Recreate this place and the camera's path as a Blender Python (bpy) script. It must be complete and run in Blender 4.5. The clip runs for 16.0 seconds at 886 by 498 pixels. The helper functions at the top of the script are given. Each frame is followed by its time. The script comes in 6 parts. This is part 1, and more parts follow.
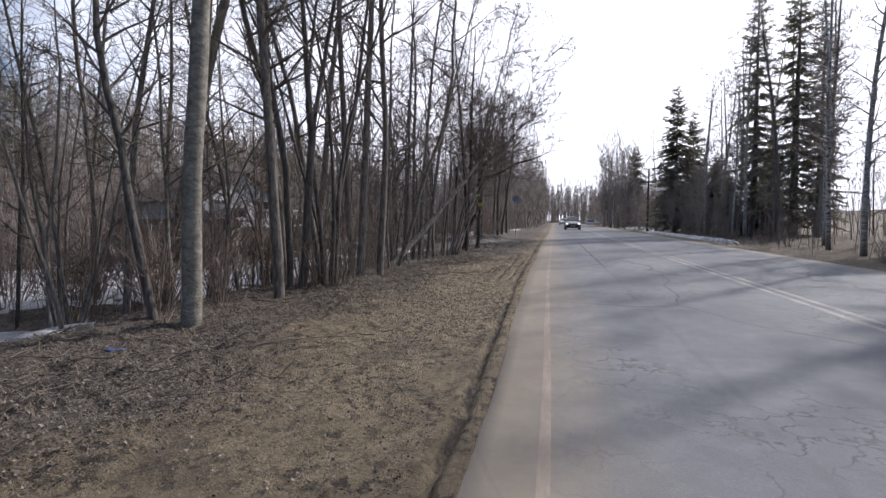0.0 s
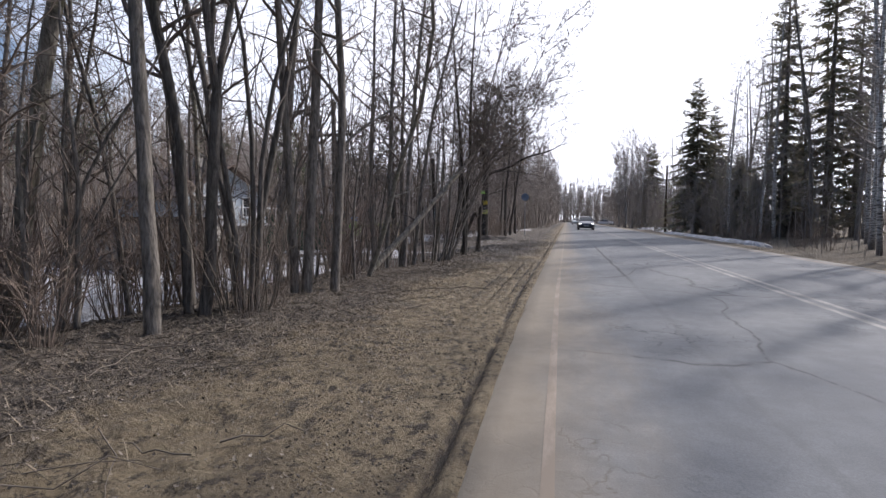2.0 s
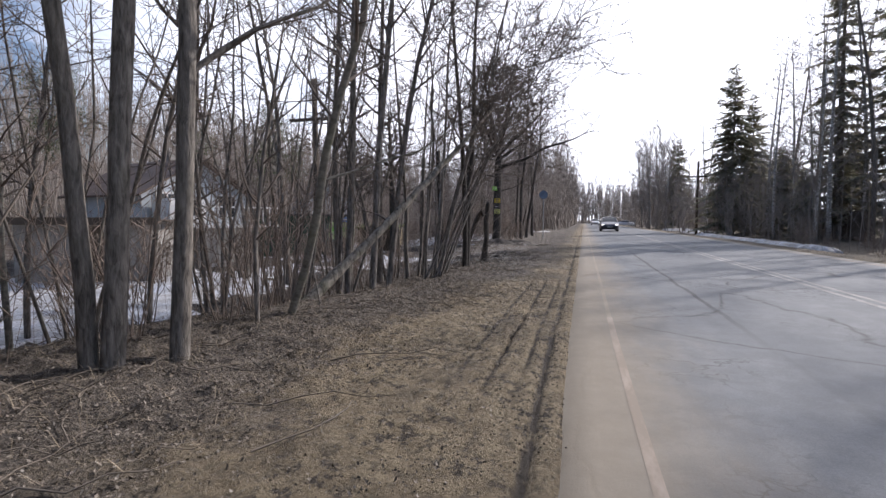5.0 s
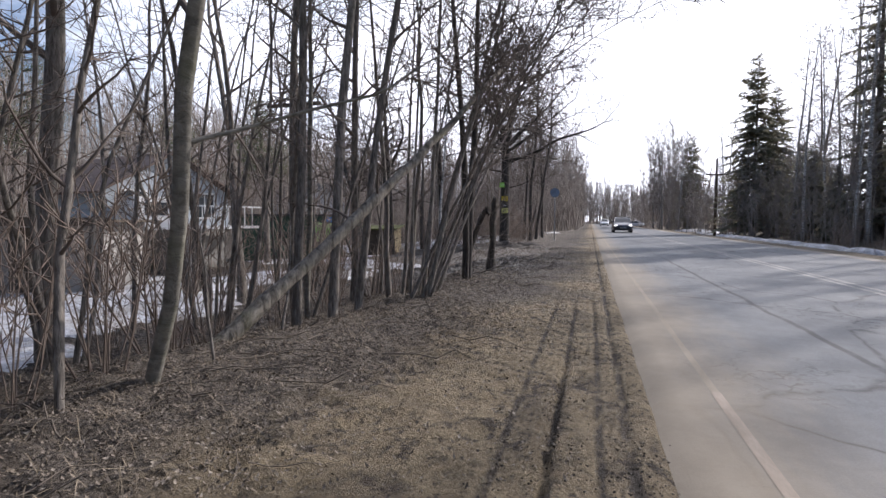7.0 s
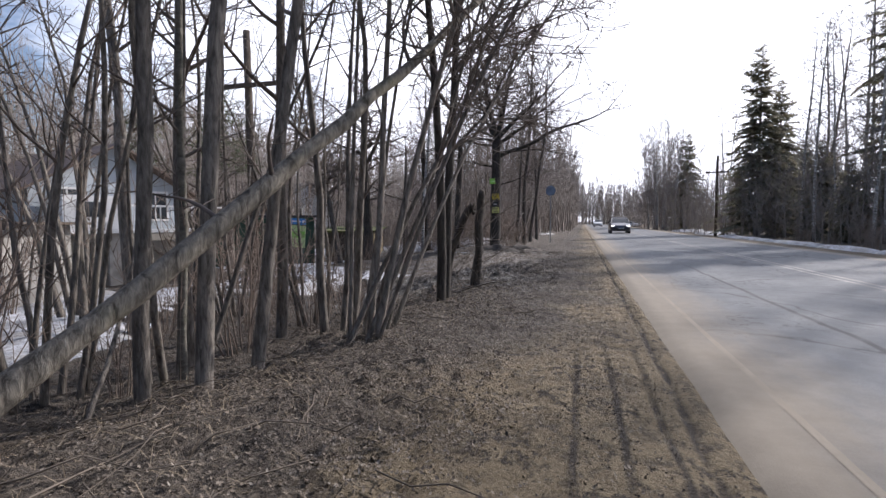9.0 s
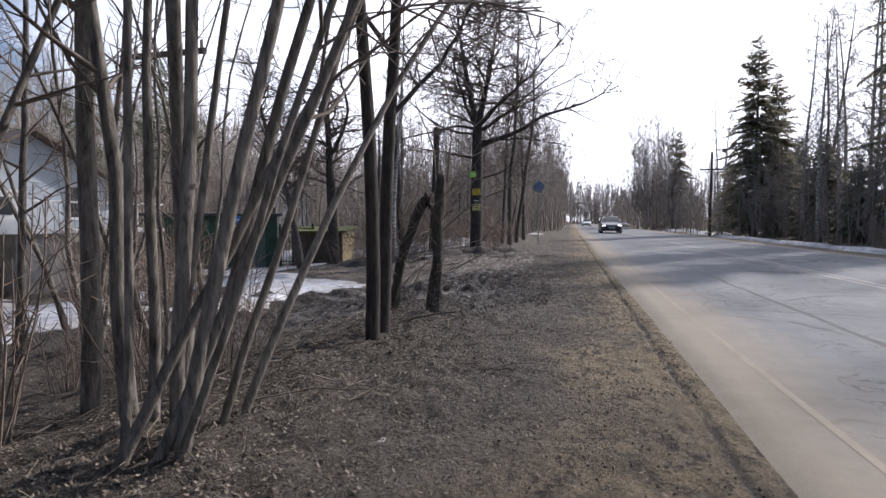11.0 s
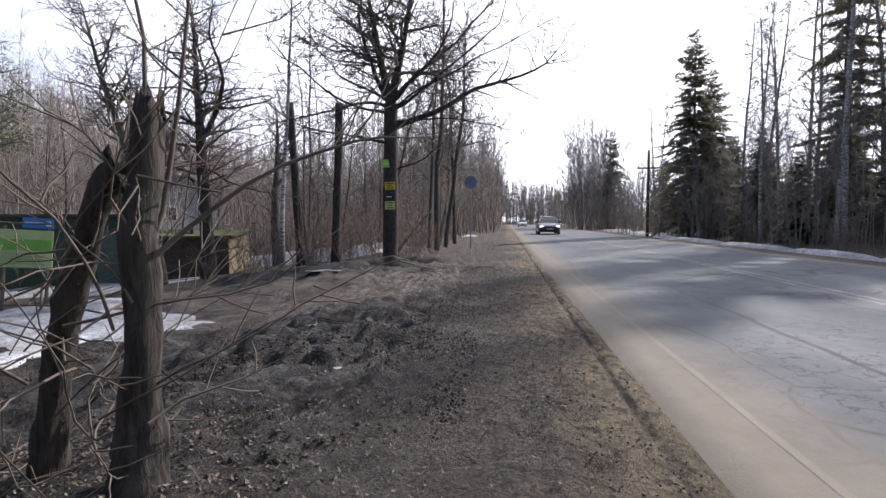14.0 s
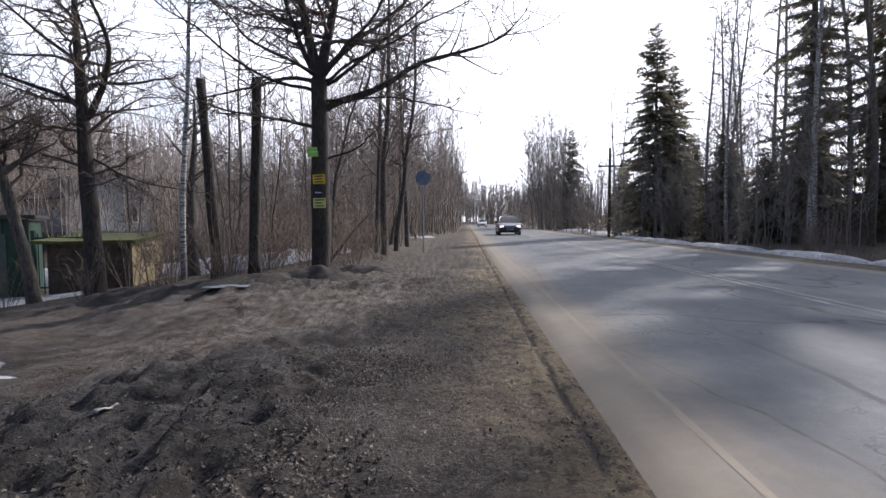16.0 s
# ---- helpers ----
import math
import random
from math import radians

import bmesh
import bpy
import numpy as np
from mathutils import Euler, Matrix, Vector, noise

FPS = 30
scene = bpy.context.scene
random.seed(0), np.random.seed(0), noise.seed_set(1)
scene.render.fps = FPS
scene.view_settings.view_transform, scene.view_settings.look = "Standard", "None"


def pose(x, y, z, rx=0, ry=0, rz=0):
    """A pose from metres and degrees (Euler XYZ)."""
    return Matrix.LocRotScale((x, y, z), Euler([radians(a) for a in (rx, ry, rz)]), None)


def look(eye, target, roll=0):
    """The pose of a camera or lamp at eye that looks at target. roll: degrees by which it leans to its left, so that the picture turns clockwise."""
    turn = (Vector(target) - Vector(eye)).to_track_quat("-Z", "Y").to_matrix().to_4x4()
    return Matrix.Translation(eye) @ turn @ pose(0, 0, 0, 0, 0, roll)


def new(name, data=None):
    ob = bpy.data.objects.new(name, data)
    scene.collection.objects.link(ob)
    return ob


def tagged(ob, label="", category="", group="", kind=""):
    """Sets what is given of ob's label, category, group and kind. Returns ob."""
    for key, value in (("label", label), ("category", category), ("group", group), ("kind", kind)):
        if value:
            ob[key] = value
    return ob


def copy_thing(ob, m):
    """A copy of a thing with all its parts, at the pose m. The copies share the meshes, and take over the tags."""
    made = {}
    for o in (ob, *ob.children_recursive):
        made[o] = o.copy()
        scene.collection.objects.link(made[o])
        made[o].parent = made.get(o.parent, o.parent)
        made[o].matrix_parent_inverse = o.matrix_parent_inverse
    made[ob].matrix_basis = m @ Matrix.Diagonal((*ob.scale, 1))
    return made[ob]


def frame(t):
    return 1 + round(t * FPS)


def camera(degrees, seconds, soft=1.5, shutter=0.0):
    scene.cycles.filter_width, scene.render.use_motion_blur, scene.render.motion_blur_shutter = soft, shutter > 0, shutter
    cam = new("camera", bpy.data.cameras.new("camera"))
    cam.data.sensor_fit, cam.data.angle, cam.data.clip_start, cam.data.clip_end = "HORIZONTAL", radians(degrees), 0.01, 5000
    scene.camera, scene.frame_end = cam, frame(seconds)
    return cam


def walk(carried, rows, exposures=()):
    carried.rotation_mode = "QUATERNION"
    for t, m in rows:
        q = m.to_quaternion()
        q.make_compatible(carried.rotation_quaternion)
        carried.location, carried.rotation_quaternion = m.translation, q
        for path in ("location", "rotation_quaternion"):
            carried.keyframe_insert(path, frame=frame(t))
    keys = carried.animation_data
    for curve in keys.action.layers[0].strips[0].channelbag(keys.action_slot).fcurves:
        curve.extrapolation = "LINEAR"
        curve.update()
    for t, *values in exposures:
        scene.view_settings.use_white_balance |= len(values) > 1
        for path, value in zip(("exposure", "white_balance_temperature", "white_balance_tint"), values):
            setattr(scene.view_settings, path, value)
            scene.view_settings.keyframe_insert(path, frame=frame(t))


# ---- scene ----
cam = camera(80.9, 16.0)
METRES, EYE, TILT, LEAN, TURN = 21.0, 1.15, -3.2, 0.0, 12.1
ROWS = [
    (0.0, 0.0, 0.0, 0.0, -0.0, 0.0, -0.0),
    (0.5, 0.007, 0.0308, 0.0017, 0.15, 0.04, 0.04),
    (1.0, 0.0149, 0.0623, 0.0039, 0.47, -0.0, -0.05),
    (1.5, 0.0206, 0.0929, 0.0051, 0.79, 0.01, -0.12),
    (2.0, 0.0271, 0.1251, 0.0072, 1.27, -0.11, -0.35),
    (2.5, 0.0318, 0.1581, 0.0081, 1.56, 0.0, -0.2),
    (3.0, 0.0371, 0.1908, 0.0106, 1.94, -0.07, -0.34),
    (3.5, 0.0399, 0.223, 0.0124, 2.32, -0.08, -0.37),
    (4.0, 0.0431, 0.2562, 0.014, 2.58, -0.1, -0.39),
    (6.5, 0.0514, 0.4121, 0.0214, 3.61, 0.16, -0.26),
    (7.0, 0.0514, 0.4453, 0.023, 3.71, 0.09, -0.31),
    (7.5, 0.0495, 0.4768, 0.0246, 3.77, 0.18, -0.24),
    (8.0, 0.0525, 0.5076, 0.0271, 3.53, 0.18, -0.16),
    (8.5, 0.0554, 0.5381, 0.0284, 3.43, 0.21, -0.08),
    (9.0, 0.0598, 0.5698, 0.0298, 2.86, 0.21, -0.01),
    (11.5, 0.0846, 0.7211, 0.0366, 0.57, 0.16, 0.13),
    (12.0, 0.0931, 0.7526, 0.0389, -1.52, 0.15, 0.38),
    (12.5, 0.0993, 0.7837, 0.0413, -2.33, 0.13, 0.4),
    (13.0, 0.1052, 0.8145, 0.0433, -3.58, 0.11, 0.48),
    (13.5, 0.1096, 0.8443, 0.0457, -3.86, 0.15, 0.45),
    (14.0, 0.1163, 0.8728, 0.0467, -5.21, 0.22, 0.68),
    (14.5, 0.1227, 0.9008, 0.0485, -5.6, 0.19, 0.69),
    (15.0, 0.1324, 0.9275, 0.051, -7.61, 0.13, 0.95),
    (15.5, 0.1394, 0.9548, 0.0527, -8.28, 0.12, 1.0),
    (16.0, 0.1469, 0.9832, 0.0537, -9.52, 0.15, 1.14),
]

EXPOSURE, KELVIN, TINT = 0.0, 6020, 17
walk(cam, [(t, pose(0, 0, EYE, TILT, LEAN, TURN) @ pose(METRES * x, METRES * y, METRES * z, 90 + pitch, roll, yaw)) for t, x, y, z, yaw, pitch, roll in ROWS],
     [(t, EXPOSURE + e, KELVIN, TINT) for t, e in ((0.0, -0.05), (3.0, 0.02), (6.5, 0.17), (9.0, 0.17), (11.5, 0.05), (12.3, -0.02), (14.0, 0.12), (15.2, 0.13), (16.0, 0.03))])

# ---------------------------------------------------------------- light
SUN_AZ, SUN_EL = 40.0, 33.0
world = bpy.data.worlds.new("sky")
scene.world = world
world.use_nodes = True
wn, wl = world.node_tree.nodes, world.node_tree.links
wn.clear()
w_out = wn.new("ShaderNodeOutputWorld")
w_bg = wn.new("ShaderNodeBackground")
w_sky = wn.new("ShaderNodeTexSky")
w_sky.sky_type = 'NISHITA'
w_sky.sun_disc = False
w_sky.sun_elevation, w_sky.sun_rotation = radians(SUN_EL), radians(SUN_AZ)
w_sky.air_density, w_sky.dust_density, w_sky.ozone_density = 1.0, 3.0, 1.0
w_co = wn.new("ShaderNodeTexCoord")
w_map = wn.new("ShaderNodeMapping")
w_map.inputs["Scale"].default_value = (1.0, 1.0, 2.2)
w_no = wn.new("ShaderNodeTexNoise")
w_no.inputs["Scale"].default_value, w_no.inputs["Detail"].default_value, w_no.inputs["Roughness"].default_value = 1.7, 6.0, 0.62
w_ra = wn.new("ShaderNodeValToRGB")
w_ra.color_ramp.elements[0].position, w_ra.color_ramp.elements[1].position = 0.55, 0.80
w_mix = wn.new("ShaderNodeMixRGB")
w_mix.inputs["Color2"].default_value = (11.5, 11.6, 11.9, 1)
wl.new(w_co.outputs["Generated"], w_map.inputs["Vector"])
wl.new(w_map.outputs["Vector"], w_no.inputs["Vector"])
# thin cloud, whiter towards the sun
w_dot = wn.new("ShaderNodeVectorMath")
w_dot.operation = "DOT_PRODUCT"
w_dot.inputs[1].default_value = (math.sin(radians(SUN_AZ - 15)), math.cos(radians(SUN_AZ - 15)), 0.0)
wl.new(w_co.outputs["Generated"], w_dot.inputs[0])
w_sum = wn.new("ShaderNodeMath")
w_sum.operation = "MULTIPLY_ADD"
w_sum.inputs[1].default_value = 0.40
wl.new(w_dot.outputs["Value"], w_sum.inputs[0])
wl.new(w_no.outputs["Fac"], w_sum.inputs[2])
wl.new(w_sum.outputs[0], w_ra.inputs["Fac"])
wl.new(w_ra.outputs["Color"], w_mix.inputs["Fac"])
wl.new(w_sky.outputs["Color"], w_mix.inputs["Color1"])
wl.new(w_mix.outputs["Color"], w_bg.inputs["Color"])
wl.new(w_bg.outputs["Background"], w_out.inputs["Surface"])
w_bg.inputs["Strength"].default_value = 0.138
sun_data = bpy.data.lights.new("sun", "SUN")
sun_data.energy, sun_data.angle, sun_data.color = 4.0, radians(0.9), (1.0, 0.93, 0.82)
sun = new("sun", sun_data)
sun_to = Vector((math.sin(radians(SUN_AZ)) * math.cos(radians(SUN_EL)), math.cos(radians(SUN_AZ)) * math.cos(radians(SUN_EL)), math.sin(radians(SUN_EL))))
sun.matrix_world = look(sun_to * 50, (0, 0, 0))


# ---------------------------------------------------------------- materials
class Mat:
    """A node material with short ways to wire it."""

    def __init__(self, name, rough=0.9, metal=0.0):
        self.m = bpy.data.materials.new(name)
        self.m.use_nodes = True
        self.n, self.l = self.m.node_tree.nodes, self.m.node_tree.links
        self.b = self.n["Principled BSDF"]
        self.b.inputs["Roughness"].default_value, self.b.inputs["Metallic"].default_value = rough, metal
        self.co = self.n.new("ShaderNodeTexCoord").outputs["Object"]

    def noise(self, scale, detail=5.0, rough=0.6, stretch=(1, 1, 1), warp=0.0):
        mp = self.n.new("ShaderNodeMapping")
        mp.inputs["Scale"].default_value = stretch
        self.l.new(self.co, mp.inputs["Vector"])
        t = self.n.new("ShaderNodeTexNoise")
        t.inputs["Scale"].default_value, t.inputs["Detail"].default_value = scale, detail
        t.inputs["Roughness"].default_value, t.inputs["Distortion"].default_value = rough, warp
        self.l.new(mp.outputs["Vector"], t.inputs["Vector"])
        return t.outputs["Fac"]

    def ramp(self, fac, *stops):
        r = self.n.new("ShaderNodeValToRGB")
        el = r.color_ramp.elements
        while len(el) < len(stops):
            el.new(0.5)
        for e, (p, c) in zip(el, stops):
            e.position = p
            e.color = (*c, 1) if not isinstance(c, (int, float)) else (c, c, c, 1)
        self.l.new(fac, r.inputs["Fac"])
        return r.outputs["Color"]

    def mix(self, fac, a, b, kind="MIX"):
        x = self.n.new("ShaderNodeMixRGB")
        x.blend_type = kind
        for k, v in (("Fac", fac), ("Color1", a), ("Color2", b)):
            if isinstance(v, (int, float)):
                x.inputs[k].default_value = v if k == "Fac" else (v, v, v, 1)
            elif isinstance(v, tuple):
                x.inputs[k].default_value = (*v, 1)
            else:
                self.l.new(v, x.inputs[k])
        return x.outputs["Color"]

    def calc(self, op, a, b=0.0, clamp=False):
        x = self.n.new("ShaderNodeMath")
        x.operation, x.use_clamp = op, clamp
        for k, v in ((0, a), (1, b)):
            if isinstance(v, (int, float)):
                x.inputs[k].default_value = v
            else:
                self.l.new(v, x.inputs[k])
        return x.outputs[0]

    def axis(self, k):
        x = self.n.new("ShaderNodeSeparateXYZ")
        self.l.new(self.co, x.inputs[0])
        return x.outputs[k]

    def band(self, v, a, b):
        """0 at a, 1 at b."""
        x = self.n.new("ShaderNodeMapRange")
        x.interpolation_type = "SMOOTHSTEP"
        x.inputs["From Min"].default_value, x.inputs["From Max"].default_value = min(a, b), max(a, b)
        if a > b:
            x.inputs["To Min"].default_value, x.inputs["To Max"].default_value = 1.0, 0.0
        self.l.new(v, x.inputs["Value"])
        return x.outputs["Result"]

    def cells(self, scale, feature="DISTANCE_TO_EDGE", warp=0.0, stretch=(1, 1, 1)):
        t = self.n.new("ShaderNodeTexVoronoi")
        t.feature = feature
        t.inputs["Scale"].default_value = scale
        mp = self.n.new("ShaderNodeMapping")
        mp.inputs["Scale"].default_value = stretch
        self.l.new(self.co, mp.inputs["Vector"])
        v = mp.outputs["Vector"]
        if warp:
            w = self.n.new("ShaderNodeTexNoise")
            w.inputs["Scale"].default_value, w.inputs["Detail"].default_value = scale * 1.6, 4.0
            self.l.new(v, w.inputs["Vector"])
            a = self.n.new("ShaderNodeVectorMath")
            a.operation = "MULTIPLY_ADD"
            a.inputs[1].default_value = (warp, warp, warp)
            self.l.new(w.outputs["Color"], a.inputs[0])
            self.l.new(v, a.inputs[2])
            v = a.outputs["Vector"]
        self.l.new(v, t.inputs["Vector"])
        return t.outputs["Distance"]

    def rand(self):
        return self.n.new("ShaderNodeObjectInfo").outputs["Random"]

    def island(self):
        return self.n.new("ShaderNodeNewGeometry").outputs["Random Per Island"]

    def colour(self, c):
        if isinstance(c, tuple):
            self.b.inputs["Base Color"].default_value = (*c, 1)
        else:
            self.l.new(c, self.b.inputs["Base Color"])
        return self

    def bump(self, hgt, strength=0.5, distance=0.02):
        x = self.n.new("ShaderNodeBump")
        x.inputs["Strength"].default_value, x.inputs["Distance"].default_value = strength, distance
        self.l.new(hgt, x.inputs["Height"])
        self.l.new(x.outputs["Normal"], self.b.inputs["Normal"])
        return self

    def see_through(self, share, c):
        """Thin leaves and needles let some light through."""
        t = self.n.new("ShaderNodeBsdfTranslucent")
        self.l.new(c, t.inputs["Color"])
        x = self.n.new("ShaderNodeMixShader")
        x.inputs["Fac"].default_value = share
        self.l.new(self.b.outputs["BSDF"], x.inputs[1])
        self.l.new(t.outputs["BSDF"], x.inputs[2])
        self.l.new(x.outputs["Shader"], self.n["Material Output"].inputs["Surface"])
        return self

    def rough(self, fac):
        self.l.new(fac, self.b.inputs["Roughness"])
        return self


def bark(name, dark, light, moss=(0.10, 0.11, 0.05), moss_amount=0.25, stretch=0.25, scale=14.0):
    k = Mat(name, 0.92)
    grain = k.noise(scale, 6, 0.65, (1, 1, stretch), 0.4)
    blot = k.noise(2.3, 4, 0.6)
    c = k.mix(k.ramp(grain, (0.34, 0.0), (0.68, 1.0)), dark, light)
    c = k.mix(k.calc("MULTIPLY", k.ramp(blot, (0.5, 0.0), (0.72, 1.0)), moss_amount), c, moss)
    c = k.mix(k.calc("MULTIPLY", k.rand(), 0.35), c, tuple(v * 0.55 for v in dark))
    k.colour(c).bump(grain, 1.0, 0.02)
    return k.m


def plain(name, c, rough=0.6, metal=0.0, vary=0.25, scale=6.0, bump=0.0):
    k = Mat(name, rough, metal)
    n = k.noise(scale, 5, 0.6)
    k.colour(k.mix(k.ramp(n, (0.3, 0.0), (0.7, 1.0)), tuple(v * (1 - vary) for v in c), tuple(min(1, v * (1 + vary * 0.4)) for v in c)))
    if bump:
        k.bump(k.noise(scale * 8, 4), bump, 0.01)
    return k.m


BARK_DARK = bark("bark_dark", (0.045, 0.039, 0.034), (0.20, 0.178, 0.155), stretch=0.22, scale=27.0)
BARK_BLACK = bark("bark_blackish", (0.026, 0.022, 0.019), (0.115, 0.098, 0.083), stretch=0.22, scale=27.0)
BARK_GREY = bark("bark_grey", (0.12, 0.11, 0.09), (0.34, 0.32, 0.27), (0.17, 0.18, 0.08), 0.5, 1.6, 9.0)
BARK_BROWN = bark("bark_brown", (0.075, 0.065, 0.055), (0.36, 0.32, 0.275), stretch=0.22, scale=27.0)
BARK_LOG = bark("bark_log", (0.075, 0.065, 0.052), (0.46, 0.41, 0.33), (0.24, 0.23, 0.11), 0.55, 0.3, 17.0)
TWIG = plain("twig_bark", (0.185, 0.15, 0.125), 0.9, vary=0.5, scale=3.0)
TWIG_RED = plain("brush_bark", (0.25, 0.195, 0.155), 0.9, vary=0.5, scale=3.0)
# for far woods: paler than near twigs, the haze of distance put into the colour
HAZED_TWIG = plain("hazed_twig_bark", (0.31, 0.268, 0.235), 0.9, vary=0.4, scale=0.6)
TWIG_PALE = plain("dead_twig_bark", (0.20, 0.165, 0.13), 0.9, vary=0.5, scale=3.0)
_k = Mat("bark_birch", 0.7)
_c = _k.mix(_k.ramp(_k.noise(5, 5, 0.7, (1, 1, 5.0)), (0.46, 0.0), (0.58, 1.0)), (0.56, 0.54, 0.50), (0.07, 0.06, 0.055))
_c = _k.mix(_k.band(_k.axis(2), 1.4, 0.0), _c, (0.12, 0.10, 0.085))
BARK_BIRCH = _k.colour(_c).m
_k = Mat("spruce_needles", 0.7)
_c = _k.mix(_k.island(), (0.17, 0.175, 0.12), (0.36, 0.34, 0.24))
_c = (_k.mix(_k.ramp(_k.noise(0.9, 3), (0.42, 0.0), (0.7, 0.8)), _c, (0.27, 0.215, 0.155)))
NEEDLES = _k.colour(_c).see_through(0.5, _c).m
_k = Mat("pine_needles", 0.7)
_c = _k.mix(_k.island(), (0.05, 0.075, 0.035), (0.14, 0.15, 0.07))
PINE_NEEDLES = _k.colour(_c).see_through(0.45, _c).m

# ground: trodden sand by the road, leaf litter under the trees, black mud on the driveway
_k = Mat("earth", 0.95)
_x, _y = _k.axis(0), _k.axis(1)
_wob = _k.noise(0.5, 5, 0.65)
_fine = _k.noise(44, 6, 0.8)
_mid = _k.noise(5.0, 6, 0.7)
_lit = _k.mix(_k.ramp(_fine, (0.38, 0.0), (0.62, 1.0)), (0.042, 0.034, 0.027), (0.285, 0.24, 0.19))
_lit = _k.mix(_k.calc("MULTIPLY", _k.ramp(_mid, (0.45, 0.0), (0.65, 1.0)), 0.45), _lit, (0.085, 0.066, 0.05))
_sand = _k.mix(_k.ramp(_mid, (0.3, 0.0), (0.7, 1.0)), (0.215, 0.165, 0.098), (0.41, 0.325, 0.20))
_sand = _k.mix(_k.calc("MULTIPLY", _k.ramp(_fine, (0.35, 1.0), (0.5, 0.0)), 0.55), _sand, (0.10, 0.08, 0.06))
_edge = _k.calc("ADD", _x, _k.calc("MULTIPLY", _k.calc("SUBTRACT", _wob, 0.5), 3.2))
# from y = 15 on: darker, wetter litter, with the shade there put into its colour
_damp_shade = _k.band(_k.calc("ADD", _y, _k.calc("MULTIPLY", _k.calc("SUBTRACT", _wob, 0.5), 5.0)), 14.5, 18.0)
_lit = _k.mix(_k.calc("MULTIPLY", _damp_shade, 0.6), _lit, _k.mix(_k.ramp(_fine, (0.38, 0.0), (0.64, 1.0)), (0.022, 0.018, 0.015), (0.15, 0.125, 0.10)))
_c = _k.mix(_k.band(_k.calc("SUBTRACT", _edge, _k.calc("MULTIPLY", _damp_shade, 1.35)), -3.1, -1.9), _lit, _sand)
_c = _k.mix(_k.calc("MULTIPLY", _k.ramp(_k.noise(1.3, 6, 0.72, (1, 0.6, 1), 0.5), (0.52, 0.0), (0.62, 1.0)), 0.5), _c, (0.085, 0.066, 0.048))
_c = _k.mix(_k.calc("MULTIPLY", _k.ramp(_k.noise(11.0, 6, 0.75, (1, 0.7, 1)), (0.50, 0.0), (0.58, 1.0)), _k.ramp(_k.noise(1.9, 4, 0.6), (0.38, 0.25), (0.58, 0.9))), _c, (0.042, 0.033, 0.026))
_c = _k.mix(_k.calc("MULTIPLY", _k.ramp(_k.noise(17.0, 5, 0.7, (0.8, 1, 1), 0.6), (0.56, 0.0), (0.64, 0.6)), _k.band(_edge, -1.7, -2.6)), _c, (0.34, 0.29, 0.235))
_mudmask = _k.calc("MULTIPLY", _k.band(_k.calc("ADD", _y, _k.calc("MULTIPLY", _k.calc("SUBTRACT", _mid, 0.5), 4.0)), 18.9, 20.7),
                   _k.band(_edge, -1.8, -2.7))
_mudmask = _k.calc("MULTIPLY", _mudmask, _k.band(_y, 31.5, 29.5))
_mud = _k.mix(_k.ramp(_k.noise(6.5, 7, 0.78, (1, 1, 1), 0.8), (0.40, 0.0), (0.62, 1.0)), (0.014, 0.012, 0.011), (0.105, 0.090, 0.075))
_mud = _k.mix(_k.calc("MULTIPLY", _k.ramp(_k.noise(21.0, 5, 0.75), (0.56, 0.0), (0.63, 0.8)), _k.ramp(_k.noise(0.9, 3), (0.45, 0.1), (0.6, 1.0))), _mud, (0.24, 0.21, 0.17))
_track = _k.calc("MULTIPLY", _k.band(_y, 24.6, 25.8), _k.band(_y, 30.5, 28.9))
_mud = _k.mix(_track, _mud, _k.mix(_k.ramp(_k.noise(3.0, 6, 0.7, (0.25, 1, 1)), (0.3, 0.0), (0.7, 1.0)), (0.085, 0.066, 0.050), (0.18, 0.145, 0.11)))
_c = _k.mix(_mudmask, _c, _mud)
# wheel ruts and edge groove: the shade in their bottoms is painted dark too
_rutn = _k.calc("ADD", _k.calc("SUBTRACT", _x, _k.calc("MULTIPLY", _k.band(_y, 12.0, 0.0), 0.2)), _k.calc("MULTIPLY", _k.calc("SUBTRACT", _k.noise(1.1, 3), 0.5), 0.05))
_rut_shade = _k.band(_k.calc("ABSOLUTE", _k.calc("ADD", _rutn, 0.70)), 0.045, 0.01)
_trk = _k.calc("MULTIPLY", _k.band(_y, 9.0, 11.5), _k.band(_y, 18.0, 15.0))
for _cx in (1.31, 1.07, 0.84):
    _rut_shade = _k.calc("MAXIMUM", _rut_shade, _k.calc("MULTIPLY", _k.band(_k.calc("ABSOLUTE", _k.calc("ADD", _rutn, _cx)), 0.035, 0.008), _trk))
_rut_shade = _k.calc("MULTIPLY", _rut_shade, _k.ramp(_k.noise(7.0, 5, 0.7, (1, 0.35, 1)), (0.38, 0.0), (0.54, 0.95)))
_c = _k.mix(_rut_shade, _c, (0.05, 0.04, 0.031))
_right = _k.mix(_k.ramp(_mid, (0.3, 0.0), (0.7, 1.0)), (0.10, 0.082, 0.058), (0.26, 0.21, 0.145))
_c = _k.mix(_k.band(_x, 6.5, 8.0), _c, _right)
_k.rough(_k.calc("SUBTRACT", 0.95, _k.calc("MULTIPLY", _mudmask, _k.ramp(_k.noise(2.2, 4, 0.6), (0.4, 0.0), (0.6, 0.5)))))
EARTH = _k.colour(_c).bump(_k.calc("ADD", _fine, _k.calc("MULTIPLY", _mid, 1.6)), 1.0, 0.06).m

